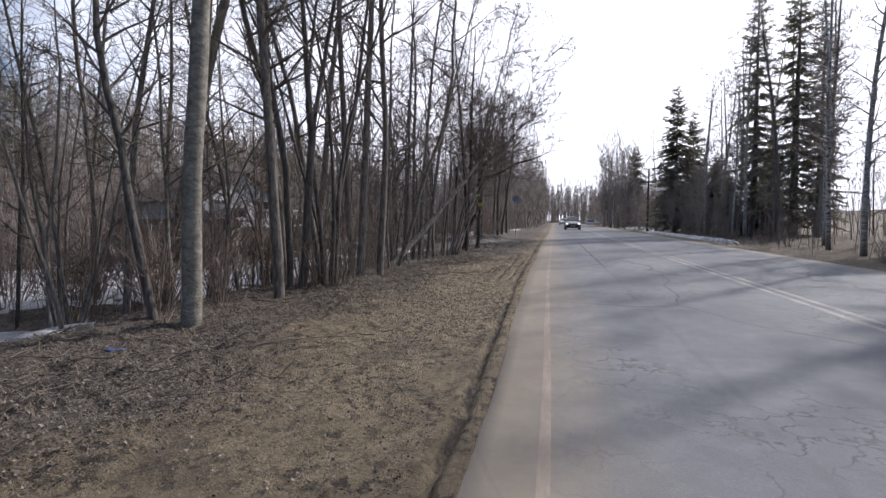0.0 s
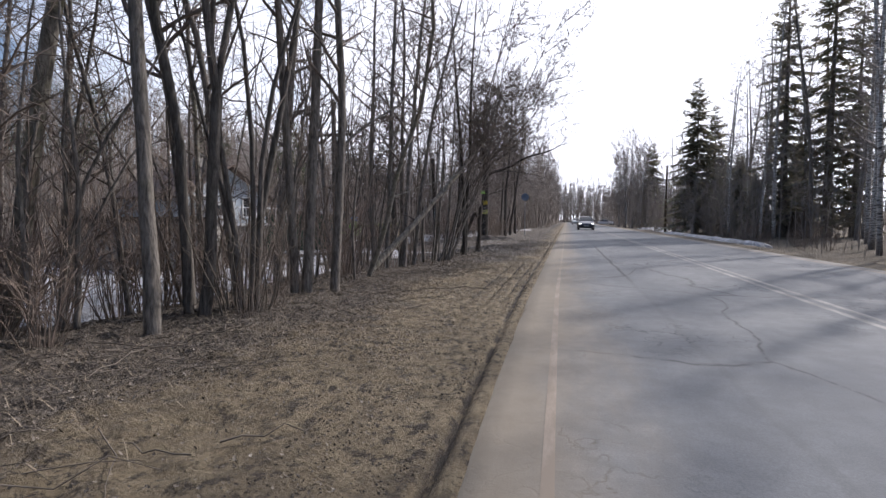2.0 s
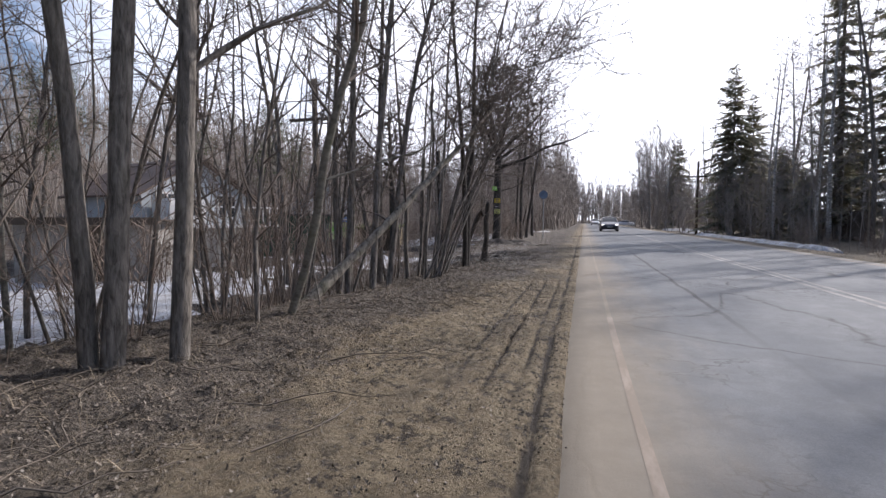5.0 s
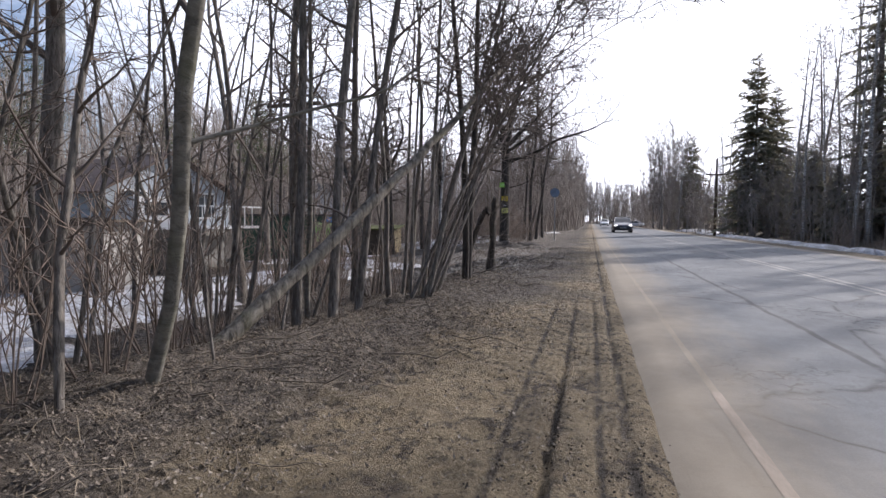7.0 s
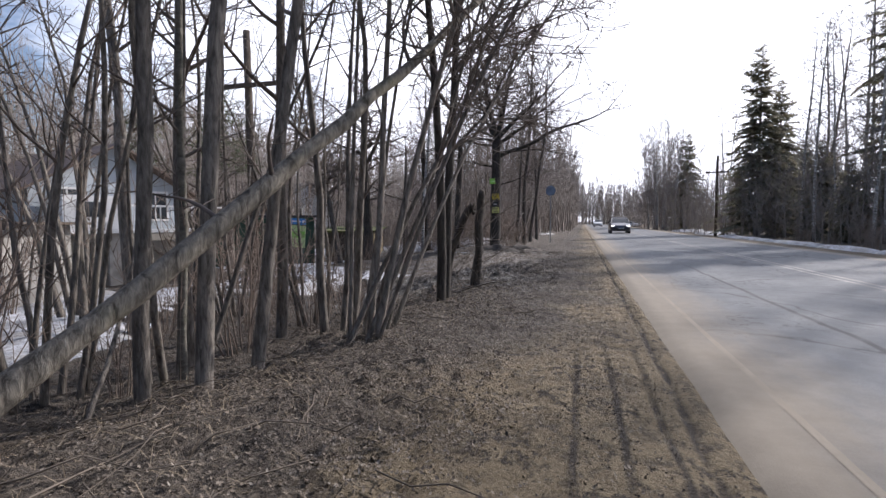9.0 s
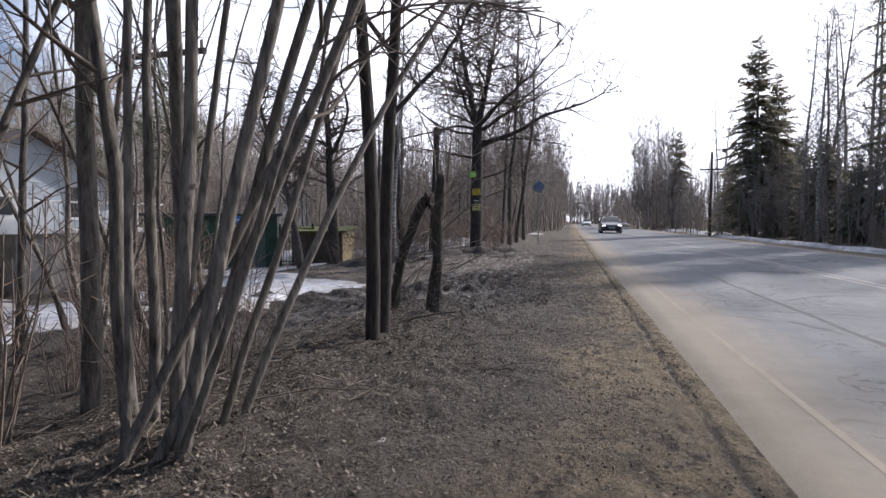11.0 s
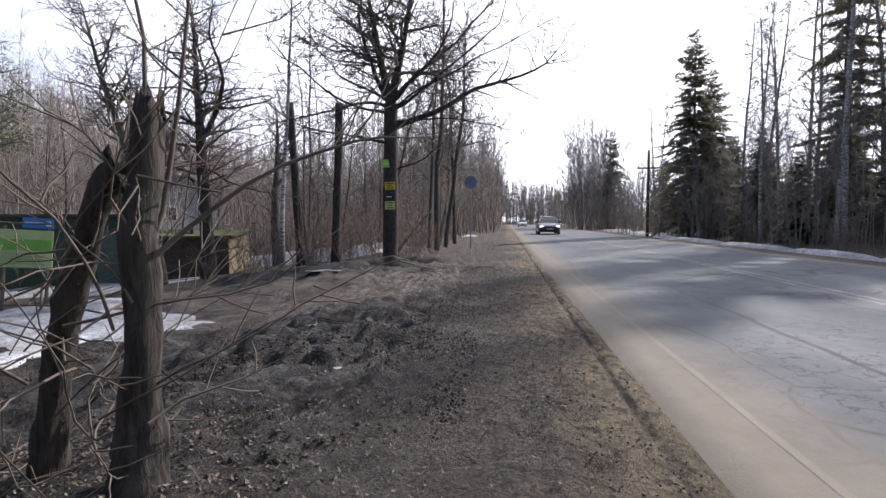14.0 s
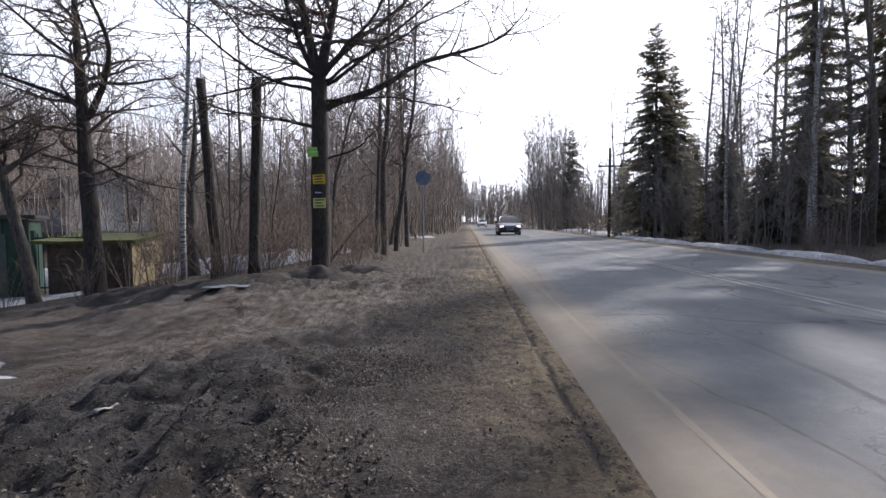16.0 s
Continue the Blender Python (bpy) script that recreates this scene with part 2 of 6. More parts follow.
# asphalt: grey, patched and cracked, pale with dust along the edges
_k = Mat("asphalt", 0.85)
_x = _k.axis(0)
_grain = _k.noise(90, 3, 0.7)
_blot = _k.noise(0.55, 5, 0.62, (1, 0.45, 1))
_fineb = _k.noise(4.5, 6, 0.72)
_c = _k.mix(_k.ramp(_blot, (0.33, 0.0), (0.66, 1.0)), (0.125, 0.137, 0.150), (0.228, 0.236, 0.238))
_c = _k.mix(_k.calc("MULTIPLY", _k.ramp(_fineb, (0.42, 1.0), (0.6, 0.0)), 0.28), _c, (0.085, 0.088, 0.092))
_c = _k.mix(_k.calc("MULTIPLY", _k.ramp(_grain, (0.4, 1.0), (0.6, 0.0)), 0.3), _c, (0.075, 0.075, 0.076))
_crack = _k.ramp(_k.cells(0.32, warp=1.3, stretch=(1, 0.7, 1)), (0.0, 1.0), (0.009, 0.0))
_crack2 = _k.calc("MULTIPLY", _k.ramp(_k.cells(2.6, warp=0.6), (0.0, 1.0), (0.045, 0.0)), _k.ramp(_k.noise(0.35, 3), (0.49, 0.0), (0.58, 1.0)))
_cr = _k.calc("MULTIPLY", _k.calc("MAXIMUM", _crack, _crack2), _k.ramp(_fineb, (0.40, 0.0), (0.52, 1.0)))
_c = _k.mix(_k.calc("MULTIPLY", _cr, 0.9), _c, (0.04, 0.04, 0.04))
_seam = _k.calc("MULTIPLY", _k.band(_k.calc("ABSOLUTE", _k.calc("SUBTRACT", _k.calc("ADD", _x, _k.calc("MULTIPLY", _k.noise(0.7, 4), 0.2)), 1.26)), 0.05, 0.015), _k.ramp(_fineb, (0.3, 0.4), (0.5, 1.0)))
_seam = _k.calc("MULTIPLY", _seam, _k.calc("MAXIMUM", 0.15, _k.calc("MULTIPLY", _k.band(_k.axis(1), 11.0, 15.0), _k.band(_k.axis(1), 27.0, 23.0))))
_c = _k.mix(_k.calc("MULTIPLY", _seam, 0.9), _c, (0.05, 0.05, 0.05))
_d = _k.calc("ADD", _x, _k.calc("MULTIPLY", _k.calc("SUBTRACT", _k.noise(0.9, 6, 0.7, (1, 0.3, 1)), 0.5), 1.5))
_c = _k.mix(_k.calc("MULTIPLY", _k.band(_d, 0.75, -0.35), 0.9), _c, _k.mix(_fineb, (0.20, 0.165, 0.118), (0.325, 0.275, 0.205)))
_c = _k.mix(_k.calc("MULTIPLY", _k.band(_x, 6.3, 7.2), 0.6), _c, (0.33, 0.29, 0.23))
ASPHALT = _k.colour(_c).bump(_k.calc("ADD", _grain, _k.calc("MULTIPLY", _cr, -0.6)), 0.3, 0.005).m


def worn_paint(name, c, base):
    k = Mat(name, 0.8)
    w = k.ramp(k.noise(7, 7, 0.75, (1, 0.25, 1)), (0.44, 0.0), (0.70, 1.0))
    return k.colour(k.mix(w, base, c)).m


LINE_WHITE = worn_paint("worn_white_paint", (0.42, 0.40, 0.36), (0.20, 0.195, 0.185))
LINE_EDGE = worn_paint("dusty_edge_paint", (0.385, 0.315, 0.25), (0.265, 0.215, 0.162))
LINE_GONE = worn_paint("nearly_gone_edge_paint", (0.315, 0.267, 0.203), (0.255, 0.213, 0.156))
_k = Mat("old_snow", 0.6)
_c = _k.mix(_k.ramp(_k.noise(1.6, 6, 0.7), (0.38, 0.0), (0.64, 1.0)), (0.40, 0.38, 0.355), (0.76, 0.78, 0.82))
SNOW = _k.colour(_k.mix(_k.ramp(_k.noise(22, 4, 0.7), (0.47, 0.0), (0.66, 0.9)), _c, (0.13, 0.108, 0.085))).bump(_k.noise(7, 6, 0.7), 0.9, 0.06).m
_k = Mat("dry_leaf", 0.85)
LEAF = _k.colour(_k.ramp(_k.island(), (0.0, (0.06, 0.048, 0.037)), (0.5, (0.16, 0.128, 0.096)), (0.9, (0.27, 0.225, 0.175)), (1.0, (0.34, 0.30, 0.245)))).m
_k = Mat("dry_grass", 0.85)
DRYGRASS = _k.colour(_k.ramp(_k.island(), (0.0, (0.13, 0.098, 0.064)), (1.0, (0.40, 0.325, 0.22)))).m
_k = Mat("clod", 0.95)
CLOD = _k.colour(_k.ramp(_k.island(), (0.0, (0.025, 0.021, 0.018)), (0.7, (0.085, 0.07, 0.054)), (1.0, (0.19, 0.165, 0.135)))).bump(_k.noise(60, 4), 0.5, 0.01).m


# ---------------------------------------------------------------- mesh helpers
def sm(a, b, v):
    u = min(max((v - a) / (b - a), 0.0), 1.0)
    return u * u * (3 - 2 * u)


def gz(x, y):
    """Height of the ground: level by the road, a bank down into the wood, a hill far to one side."""
    st = 4.4 - 1.5 * sm(11, 15.5, y) + 2.1 * sm(27, 31, y)
    wd = 2.8 + 1.6 * sm(22, 30, y)
    z = -0.45 * sm(st, st + wd, -x) - 0.6 * sm(8.5, 15, -x)
    z += -0.32 * sm(8.0, 10.5, x) + 0.25 * sm(12, 18, x)
    z += 10.0 * sm(24, 66, -x) + 5.0 * sm(40, 120, x)
    return z


def mk(name, V, F, mat, parent=None, label="", smooth=True):
    me = bpy.data.meshes.new(name)
    me.from_pydata(V, [], F)
    if smooth:
        me.polygons.foreach_set("use_smooth", [True] * len(me.polygons))
    me.materials.append(mat)
    me.update()
    ob = new(name, me)
    if parent:
        ob.parent = parent
    if label:
        ob["label"] = label
    return ob


def thing(name, m, label, category, group="", kind=""):
    ob = new(name)
    ob.matrix_basis = m
    ob.empty_display_size = 0.2
    return tagged(ob, label, category, group, kind)


def tube(V, F, pts, rad, n=6, cap=False):
    """A tapered tube along points."""
    base, m = len(V), len(pts)
    ref = Vector((0.31, 0.95, 0.05))
    for i, p in enumerate(pts):
        d = (pts[min(i + 1, m - 1)] - pts[max(i - 1, 0)])
        a = d.cross(ref)
        if a.length < 1e-6:
            a = d.cross(Vector((1, 0, 0)))
        a.normalize()
        b = d.cross(a)
        b.normalize()
        for k in range(n):
            r = rad[i] if n < 8 else rad[i] * (1 + 0.13 * noise.noise((k * 1.7, p.x * 2 + p.z * 1.1, base * 0.37)))
            c, s_ = math.cos(6.2832 * k / n) * r, math.sin(6.2832 * k / n) * r
            V.append((p.x + a.x * c + b.x * s_, p.y + a.y * c + b.y * s_, p.z + a.z * c + b.z * s_))
    for i in range(m - 1):
        for k in range(n):
            k2 = (k + 1) % n
            F.append((base + i * n + k, base + i * n + k2, base + (i + 1) * n + k2, base + (i + 1) * n + k))
    if cap:
        F.append(tuple(base + (m - 1) * n + k for k in range(n)))
        F.append(tuple(base + k for k in reversed(range(n))))


def box(V, F, x0, y0, z0, x1, y1, z1, b=0.0):
    """A box with its edges cut by b."""
    if b <= 0:
        o = len(V)
        V += [(x, y, z) for z in (z0, z1) for y in (y0, y1) for x in (x0, x1)]
        F += [tuple(o + i for i in f) for f in ((0, 2, 3, 1), (4, 5, 7, 6), (0, 1, 5, 4), (2, 6, 7, 3), (0, 4, 6, 2), (1, 3, 7, 5))]
        return
    bm = bmesh.new()
    bmesh.ops.create_cube(bm, size=1.0, matrix=Matrix.Translation(((x0 + x1) / 2, (y0 + y1) / 2, (z0 + z1) / 2)) @ Matrix.Diagonal((x1 - x0, y1 - y0, z1 - z0, 1)))
    bmesh.ops.bevel(bm, geom=bm.edges[:], offset=b, segments=1, affect='EDGES')
    o = len(V)
    bm.verts.index_update()
    V += [tuple(v.co) for v in bm.verts]
    F += [tuple(o + v.index for v in f.verts) for f in bm.faces]
    bm.free()


def box_part(name, ext, mat, parent, label="", b=0.006):
    V, F = [], []
    box(V, F, *ext, b)
    return mk(name, V, F, mat, parent, label, smooth=False)


# ---------------------------------------------------------------- ground, road, snow
def axis_steps(spans):
    out = []
    for a, b, st in spans:
        n = max(1, round((b - a) / st))
        out += [a + (b - a) * i / n for i in range(n)]
    return out + [spans[-1][1]]


def drift(y):
    """The asphalt edge swings a little towards the road at the start of the walk."""
    return 0.2 * (1 - sm(0, 12, y))


def relief(x, y):
    """Small unevenness, more on the verge than far off."""
    near = sm(-0.55 + drift(y), -0.9 + drift(y), x) if x < 0 else sm(7.2, 8.0, x)
    far = 1.0 - sm(14, 22, abs(x))
    z = (noise.noise((x * 0.9, y * 0.7, 3.1)) * 0.05 * sm(1.5, 4.0, -x) + noise.noise((x * 3.2, y * 2.6, 7.7)) * 0.022 + noise.noise((x * 8, y * 7, 1.7)) * 0.016 + (abs(noise.noise((x * 5.5, y * 5.0, 4.4))) * 0.085 + noise.noise((x * 12, y * 11, 2.2)) * 0.034) * (0.25 * sm(0.8, 1.4, -x) + 0.75 * sm(1.5, 2.6, -x))) * near * far
    if -2.2 < x < -0.38:
        k = sm(9.0, 11.5, y) * (1 - 0.8 * sm(14.5, 17, y)) * (1 - sm(20, 23, y))
        for cx, wd, dp in ((-1.31, 0.034, 0.06), (-1.07, 0.030, 0.065), (-0.84, 0.036, 0.06)):
            wob = noise.noise((0.3, y * 0.35, 1.0)) * 0.06
            z -= dp * k * min(1.0, max(0.0, 0.35 + 1.6 * noise.noise((cx * 5, y * 0.45, 6)))) * math.exp(-((x - cx - wob) / wd) ** 2) * (0.6 + 0.8 * abs(noise.noise((cx * 9, y * 7, 0))))
        z -= 0.05 * (1 - 0.6 * sm(6, 12, y)) * math.exp(-((x + 0.70 - drift(y) + 0.03 * noise.noise((2, y * 0.8, 1))) / 0.035) ** 2)
    if 20.5 < y < 31 and x < -1.5:
        k = sm(20.5, 22, y) * (1 - sm(29.5, 31, y)) * sm(1.5, 3.0, -x)
        z += k * (abs(noise.noise((x * 1.3, y * 1.7, 9))) - 0.2) * 0.22 * (1 - 0.85 * sm(24.5, 25.5, y) * (1 - sm(28.8, 30, y)))
        z += k * (abs(noise.noise((x * 3.5, y * 4.0, 2))) * 0.09 + noise.noise((x * 7, y * 6.5, 5)) * 0.06 + noise.noise((x * 13, y * 11, 8)) * 0.035 - 0.03) * (1 - 0.7 * sm(24.5, 25.5, y) * (1 - sm(28.8, 30, y)))
    return z


# finer where the verge is seen close by
gx = axis_steps([(-1500, -300, 240), (-300, -80, 20), (-80, -24, 4), (-24, -9, 0.75), (-9, -5, 0.16), (-5, -1.6, 0.05), (-1.6, -0.36, 0.025), (-0.36, 7.3, 1.3), (7.3, 14, 0.45), (14, 40, 2), (40, 130, 10), (130, 1500, 270)])
gy = axis_steps([(-1500, -200, 260), (-200, -10, 20), (-10, 0, 0.8), (0, 25, 0.065), (25, 31, 0.1), (31, 45, 0.5), (45, 120, 3), (120, 300, 15), (300, 1500, 240)])
V, F = [], []
for y in gy:
    for x in gx:
        rd = sm(-0.46 + drift(y), -0.60 + drift(y), x) if x < 0 else sm(7.1, 7.3, x)
        V.append((x, y, gz(x, y) + relief(x, y) - 0.04 * (1 - rd)))
w = len(gx)
F = [(j * w + i, j * w + i + 1, (j + 1) * w + i + 1, (j + 1) * w + i) for j in range(len(gy) - 1) for i in range(w - 1)]
tagged(mk("ground", V, F, EARTH), "bare spring ground of sandy verge, leaf litter and mud", "ground", kind="structure")

ROAD_L, ROAD_R = -0.62, 7.25
V, F = [], []
ry = axis_steps([(-300, -5, 20), (-5, 45, 0.35), (45, 400, 6)])
rx = axis_steps([(ROAD_L, -0.2, 0.14), (-0.2, 6.9, 0.1775), (6.9, ROAD_R, 0.12)])
for y in ry:
    for i, x in enumerate(rx):
        wob = noise.noise((0.5, y * 1.1, 4)) * 0.06 + noise.noise((0.5, y * 3.5, 4)) * 0.025
        xx = x + drift(y) * max(0.0, 1 - i / 3) + (wob if i == 0 else -wob if i == len(rx) - 1 else 0)
        zz = 0.012 + 0.025 * (1 - ((x - 3.35) / 4.0) ** 2) - (0.07 if i in (0, len(rx) - 1) else 0)
        V.append((xx, y, zz))
w = len(rx)
F = [(j * w + i, j * w + i + 1, (j + 1) * w + i + 1, (j + 1) * w + i) for j in range(len(ry) - 1) for i in range(w - 1)]
tagged(mk("road", V, F, ASPHALT), "worn grey two-lane asphalt road with cracks and dusty edges", "road", kind="structure")


def road_z(x):
    return 0.012 + 0.025 * (1 - ((x - 3.35) / 4.0) ** 2)


def stripe(name, x, wd, y0, y1, mat, label):
    ys = axis_steps([(y0, y1, 1.5)])
    V, F = [], []
    for y in ys:
        o = noise.noise((x, y * 0.4, 2)) * 0.012 - (0.09 * sm(1, 12, y) if x < 0 else 0)
        for k in (0, 1):
            xx = x + (k - 0.5) * wd + o
            V.append((xx, y, road_z(xx) + 0.0018))
    F = [(2 * j, 2 * j + 1, 2 * j + 3, 2 * j + 2) for j in range(len(ys) - 1)]
    return tagged(mk(name, V, F, mat), label, "road marking", "road markings", "structure")


stripe("edge_line", -0.03, 0.06, -60, 13.0, LINE_EDGE, "faded dusty white edge line along the verge")
stripe("edge_line", -0.03, 0.05, 13.0, 300, LINE_GONE, "edge line nearly worn away under sandy dust")
stripe("edge_line", 6.75, 0.09, -60, 300, LINE_EDGE, "faded dusty white edge line along the verge")
stripe("centre_line", 3.26, 0.09, -60, 300, LINE_WHITE, "worn white double centre line on the asphalt")
stripe("centre_line", 3.46, 0.09, -60, 300, LINE_WHITE, "worn white double centre line on the asphalt")


def snow_patch(cx, cy, rx_, ry_, seed, hgt=0.06, label="patch of old grey-white snow on the ground"):
    V, F = [], []
    N, M = 56, 9
    for j in range(M + 1):
        q = j / M
        for i in range(N):
            a = 6.2832 * i / N
            e = 1.0 + 0.42 * noise.noise((math.cos(a) * 1.5 + seed, math.sin(a) * 1.5, seed * 1.7)) + 0.28 * noise.noise((math.cos(a) * 4 + seed, math.sin(a) * 4, seed)) + 0.12 * noise.noise((math.cos(a) * 11, math.sin(a) * 11, seed))
            x, y = cx + math.cos(a) * rx_ * e * q, cy + math.sin(a) * ry_ * e * q
            z = gz(x, y) + hgt * (1 - q ** 4) + 0.05 * noise.noise((x * 1.6, y * 1.6, seed)) * (1 - q) + (-0.03 if j == M else 0.012)
            V.append((x, y, z))
    for j in range(M):
        for i in range(N):
            i2 = (i + 1) % N
            F.append((j * N + i, j * N + i2, (j + 1) * N + i2, (j + 1) * N + i))
    return tagged(mk("snow_patch", V, F, SNOW), label, "snow", "snow patches")


# ---------------------------------------------------------------- trees
def stem(rng, start, way, length, r0, r1, segs, bend=0.12, up=0.0):
    """A wavering line of points with radii."""
    pts, rad = [start.copy()], [r0]
    d = way.normalized()
    p = start.copy()
    for i in range(segs):
        d = d + Vector((rng.gauss(0, bend), rng.gauss(0, bend), rng.gauss(0, bend) * 0.6 + up))
        d.normalize()
        p = p + d * (length / segs)
        pts.append(p.copy())
        rad.append(r0 + (r1 - r0) * ((i + 1) / segs) ** 0.8)
    return pts, rad


def along(pts, t):
    f = t * (len(pts) - 1)
    i = min(int(f), len(pts) - 2)
    return pts[i].lerp(pts[i + 1], f - i), (pts[i + 1] - pts[i]).normalized()


def twigs(rng, V, F, pts, rad, count, length, spread, lo=0.15, level=1, fine=True, up=0.05, rmin=None, floor=None):
    """Side shoots along a branch, each with shoots of its own."""
    for _ in range(count):
        t = rng.uniform(lo, 1.0)
        p, d = along(pts, t)
        side = Vector((rng.gauss(0, 1), rng.gauss(0, 1), rng.gauss(0, 0.7)))
        side = (side - d * side.dot(d)).normalized()
        w = d * (1 - spread) + side * spread
        L = length * rng.uniform(0.5, 1.15) * (1.15 - 0.6 * t)
        if floor is not None and (p.z + w.normalized().z * L < floor or p.z < floor):
            w.z = abs(w.z) + 0.5
            L *= 0.4 if p.z < floor else 0.8
        low = rmin or (0.0046 if fine else 0.0075)
        r = max(low, rad[min(int(t * (len(rad) - 1)), len(rad) - 1)] * 0.5)
        if level == 0:
            r = min(r, low * 1.5)
        sp, sr = stem(rng, p, w, L, r, low * 0.6, (4 if level else 3) if fine else 2, 0.17, up)
        tube(V, F, sp, sr, 4 if level > 0 and fine else 3)
        if level > 0:
            twigs(rng, V, F, sp, sr, (4 if fine else 3), L * 0.55, spread * 1.05, 0.2, level - 1, fine, up, rmin, floor)


def bare_tree(name, x, y, r, hgt, lean, seed, mat, label, fork=0.0, first=0.28, limbs=16, limb_len=2.3, fine=True, wave=0.05, shoot=None,
              crown_mat=None, levels=1, heading=None, group="bare trees along the verge", sink=0.06, up=0.06, sides=12, flare=1.15, rmin=None, flat=1.0, dense=1.0, kink=0.13):
    """A leafless tree: trunk (with a fork), limbs and twigs."""
    rng = random.Random(seed)
    z = gz(x, y)
    ob = thing(name, pose(x, y, z - sink), label, "tree", group)
    V, F, CV, CF = [], [], [], []
    d = Vector((lean[0], lean[1], 1.0))
    segs = max(7, int(hgt * 1.5))
    leaders = []
    if fork:
        fl = fork * d.length
        pts, rad = stem(rng, Vector((0, 0, 0)), d, fl, r * flare, r * 0.9, max(4, int(fork * 2.5)), wave)
        rad[1] = r * 1.05
        tube(V, F, pts, rad, sides)
        a0 = rng.uniform(0, 6.28)
        for k in range(2 if rng.random() < 0.7 else 3):
            a = a0 + k * (3.1 if k < 2 else 1.5)
            w = (pts[-1] - pts[-2]).normalized() + Vector((math.cos(a), math.sin(a), 0)) * rng.uniform(0.14, 0.3)
            lp, lr = stem(rng, pts[-1] - w * 0.06, w, hgt - fork, r * rng.uniform(0.6, 0.78), 0.012, segs, wave, 0.012)
            tube(V, F, lp, lr, 8)
            leaders.append((lp, lr, 0.12))
    else:
        pts, rad = stem(rng, Vector((0, 0, 0)), d, hgt, r * flare, 0.012, segs, wave, 0.004)
        for i in range(1, len(rad)):
            rad[i] = r * (1 - i / segs) ** 0.75 + 0.01
        tube(V, F, pts, rad, sides)
        leaders.append((pts, rad, first))
    for lp, lr, f0 in leaders:
        n = max(4, int(limbs * 1.45) // len(leaders))
        for k in range(n):
            t = f0 + (1 - f0) * ((k + rng.random()) / n)
            p, dd = along(lp, min(t, 0.98))
            a = rng.uniform(0, 6.28) if heading is None else rng.gauss(heading, 0.9)
            w = Vector((math.cos(a), math.sin(a), rng.uniform(0.35, 1.0) * flat))
            L = limb_len * rng.uniform(0.55, 1.2) * (1.1 - 0.65 * t)
            rr = min(lr[min(int(t * (len(lr) - 1)), len(lr) - 1)] * 0.55, 0.05)
            bp, br = stem(rng, p, w, L, max(rr, 0.008), 0.004, (6 if kink < 0.2 else 9) if fine else 4, kink, up)
            tube(CV, CF, bp, br, 5 if fine else 3)
            twigs(rng, CV, CF, bp, br, int((8 if fine else 5) * dense), L * 0.55, 0.62, 0.12, levels, fine, up, rmin)
    for (hz, az, el, L, rr) in shoot or ():
        lp, lr, _ = leaders[0]
        p, _d = along(lp, min(hz / hgt, 0.95)) if not fork else along(pts, min(hz / fork, 1.0))
        w = Vector((math.cos(az) * math.cos(el), math.sin(az) * math.cos(el), math.sin(el)))
        bp, br = stem(rng, p, w, L, rr, 0.006, 14, 0.11 if kink < 0.2 else 0.17, 0.015)
        tube(V, F, bp, br, 7)
        twigs(rng, CV, CF, bp, br, 20, L * 0.34, 0.6, 0.15, 1, fine, 0.05, rmin)
    mk("trunk", V, F, mat, ob)
    mk("crown", CV, CF, crown_mat or TWIG, ob, "bare twigs")
    return ob


def clump(name, x, y, seed, stems, hgt, r, lean, spread, mat, label, twig_n=9, twig_len=1.0, crown_mat=None, group="bare shrubs in the wood", fine=True, levels=1, foot=0.22, up=0.0, floor=None):
    """Many stems from one root."""
    rng = random.Random(seed)
    ob = thing(name, pose(x, y, gz(x, y) - 0.06), label, "tree" if hgt > 4 else "shrub", group)
    CV, CF = [], []
    for k in range(stems):
        a = 6.283 * (k + rng.random() * 0.7) / stems
        s = rng.uniform(0.3, 1.0) * spread
        w = Vector((lean[0] + math.cos(a) * s, lean[1] + math.sin(a) * s, 1.0))
        L = hgt * rng.uniform(0.65, 1.08)
        rr = r * rng.uniform(0.55, 1.05)
        V, F = [], []
        f = foot * rng.uniform(0.2, 1.0)
        pts, rad = stem(rng, Vector((math.cos(a) * f, math.sin(a) * f, 0)), w, L, rr * 1.2, 0.005, 9 if fine else 5, 0.07, up)
        if hgt > 3.2 and fine or stems < 30:
            tube(V, F, pts, rad, 7 if hgt > 3.2 else 4)
            mk("stem", V, F, mat, ob)
        else:
            tube(CV, CF, pts, rad, 4)
        twigs(rng, CV, CF, pts, rad, twig_n, twig_len, 0.55, 0.25, levels, fine, 0.05, None, floor)
    mk("crown", CV, CF, crown_mat or TWIG, ob, "bare twigs")
    return ob


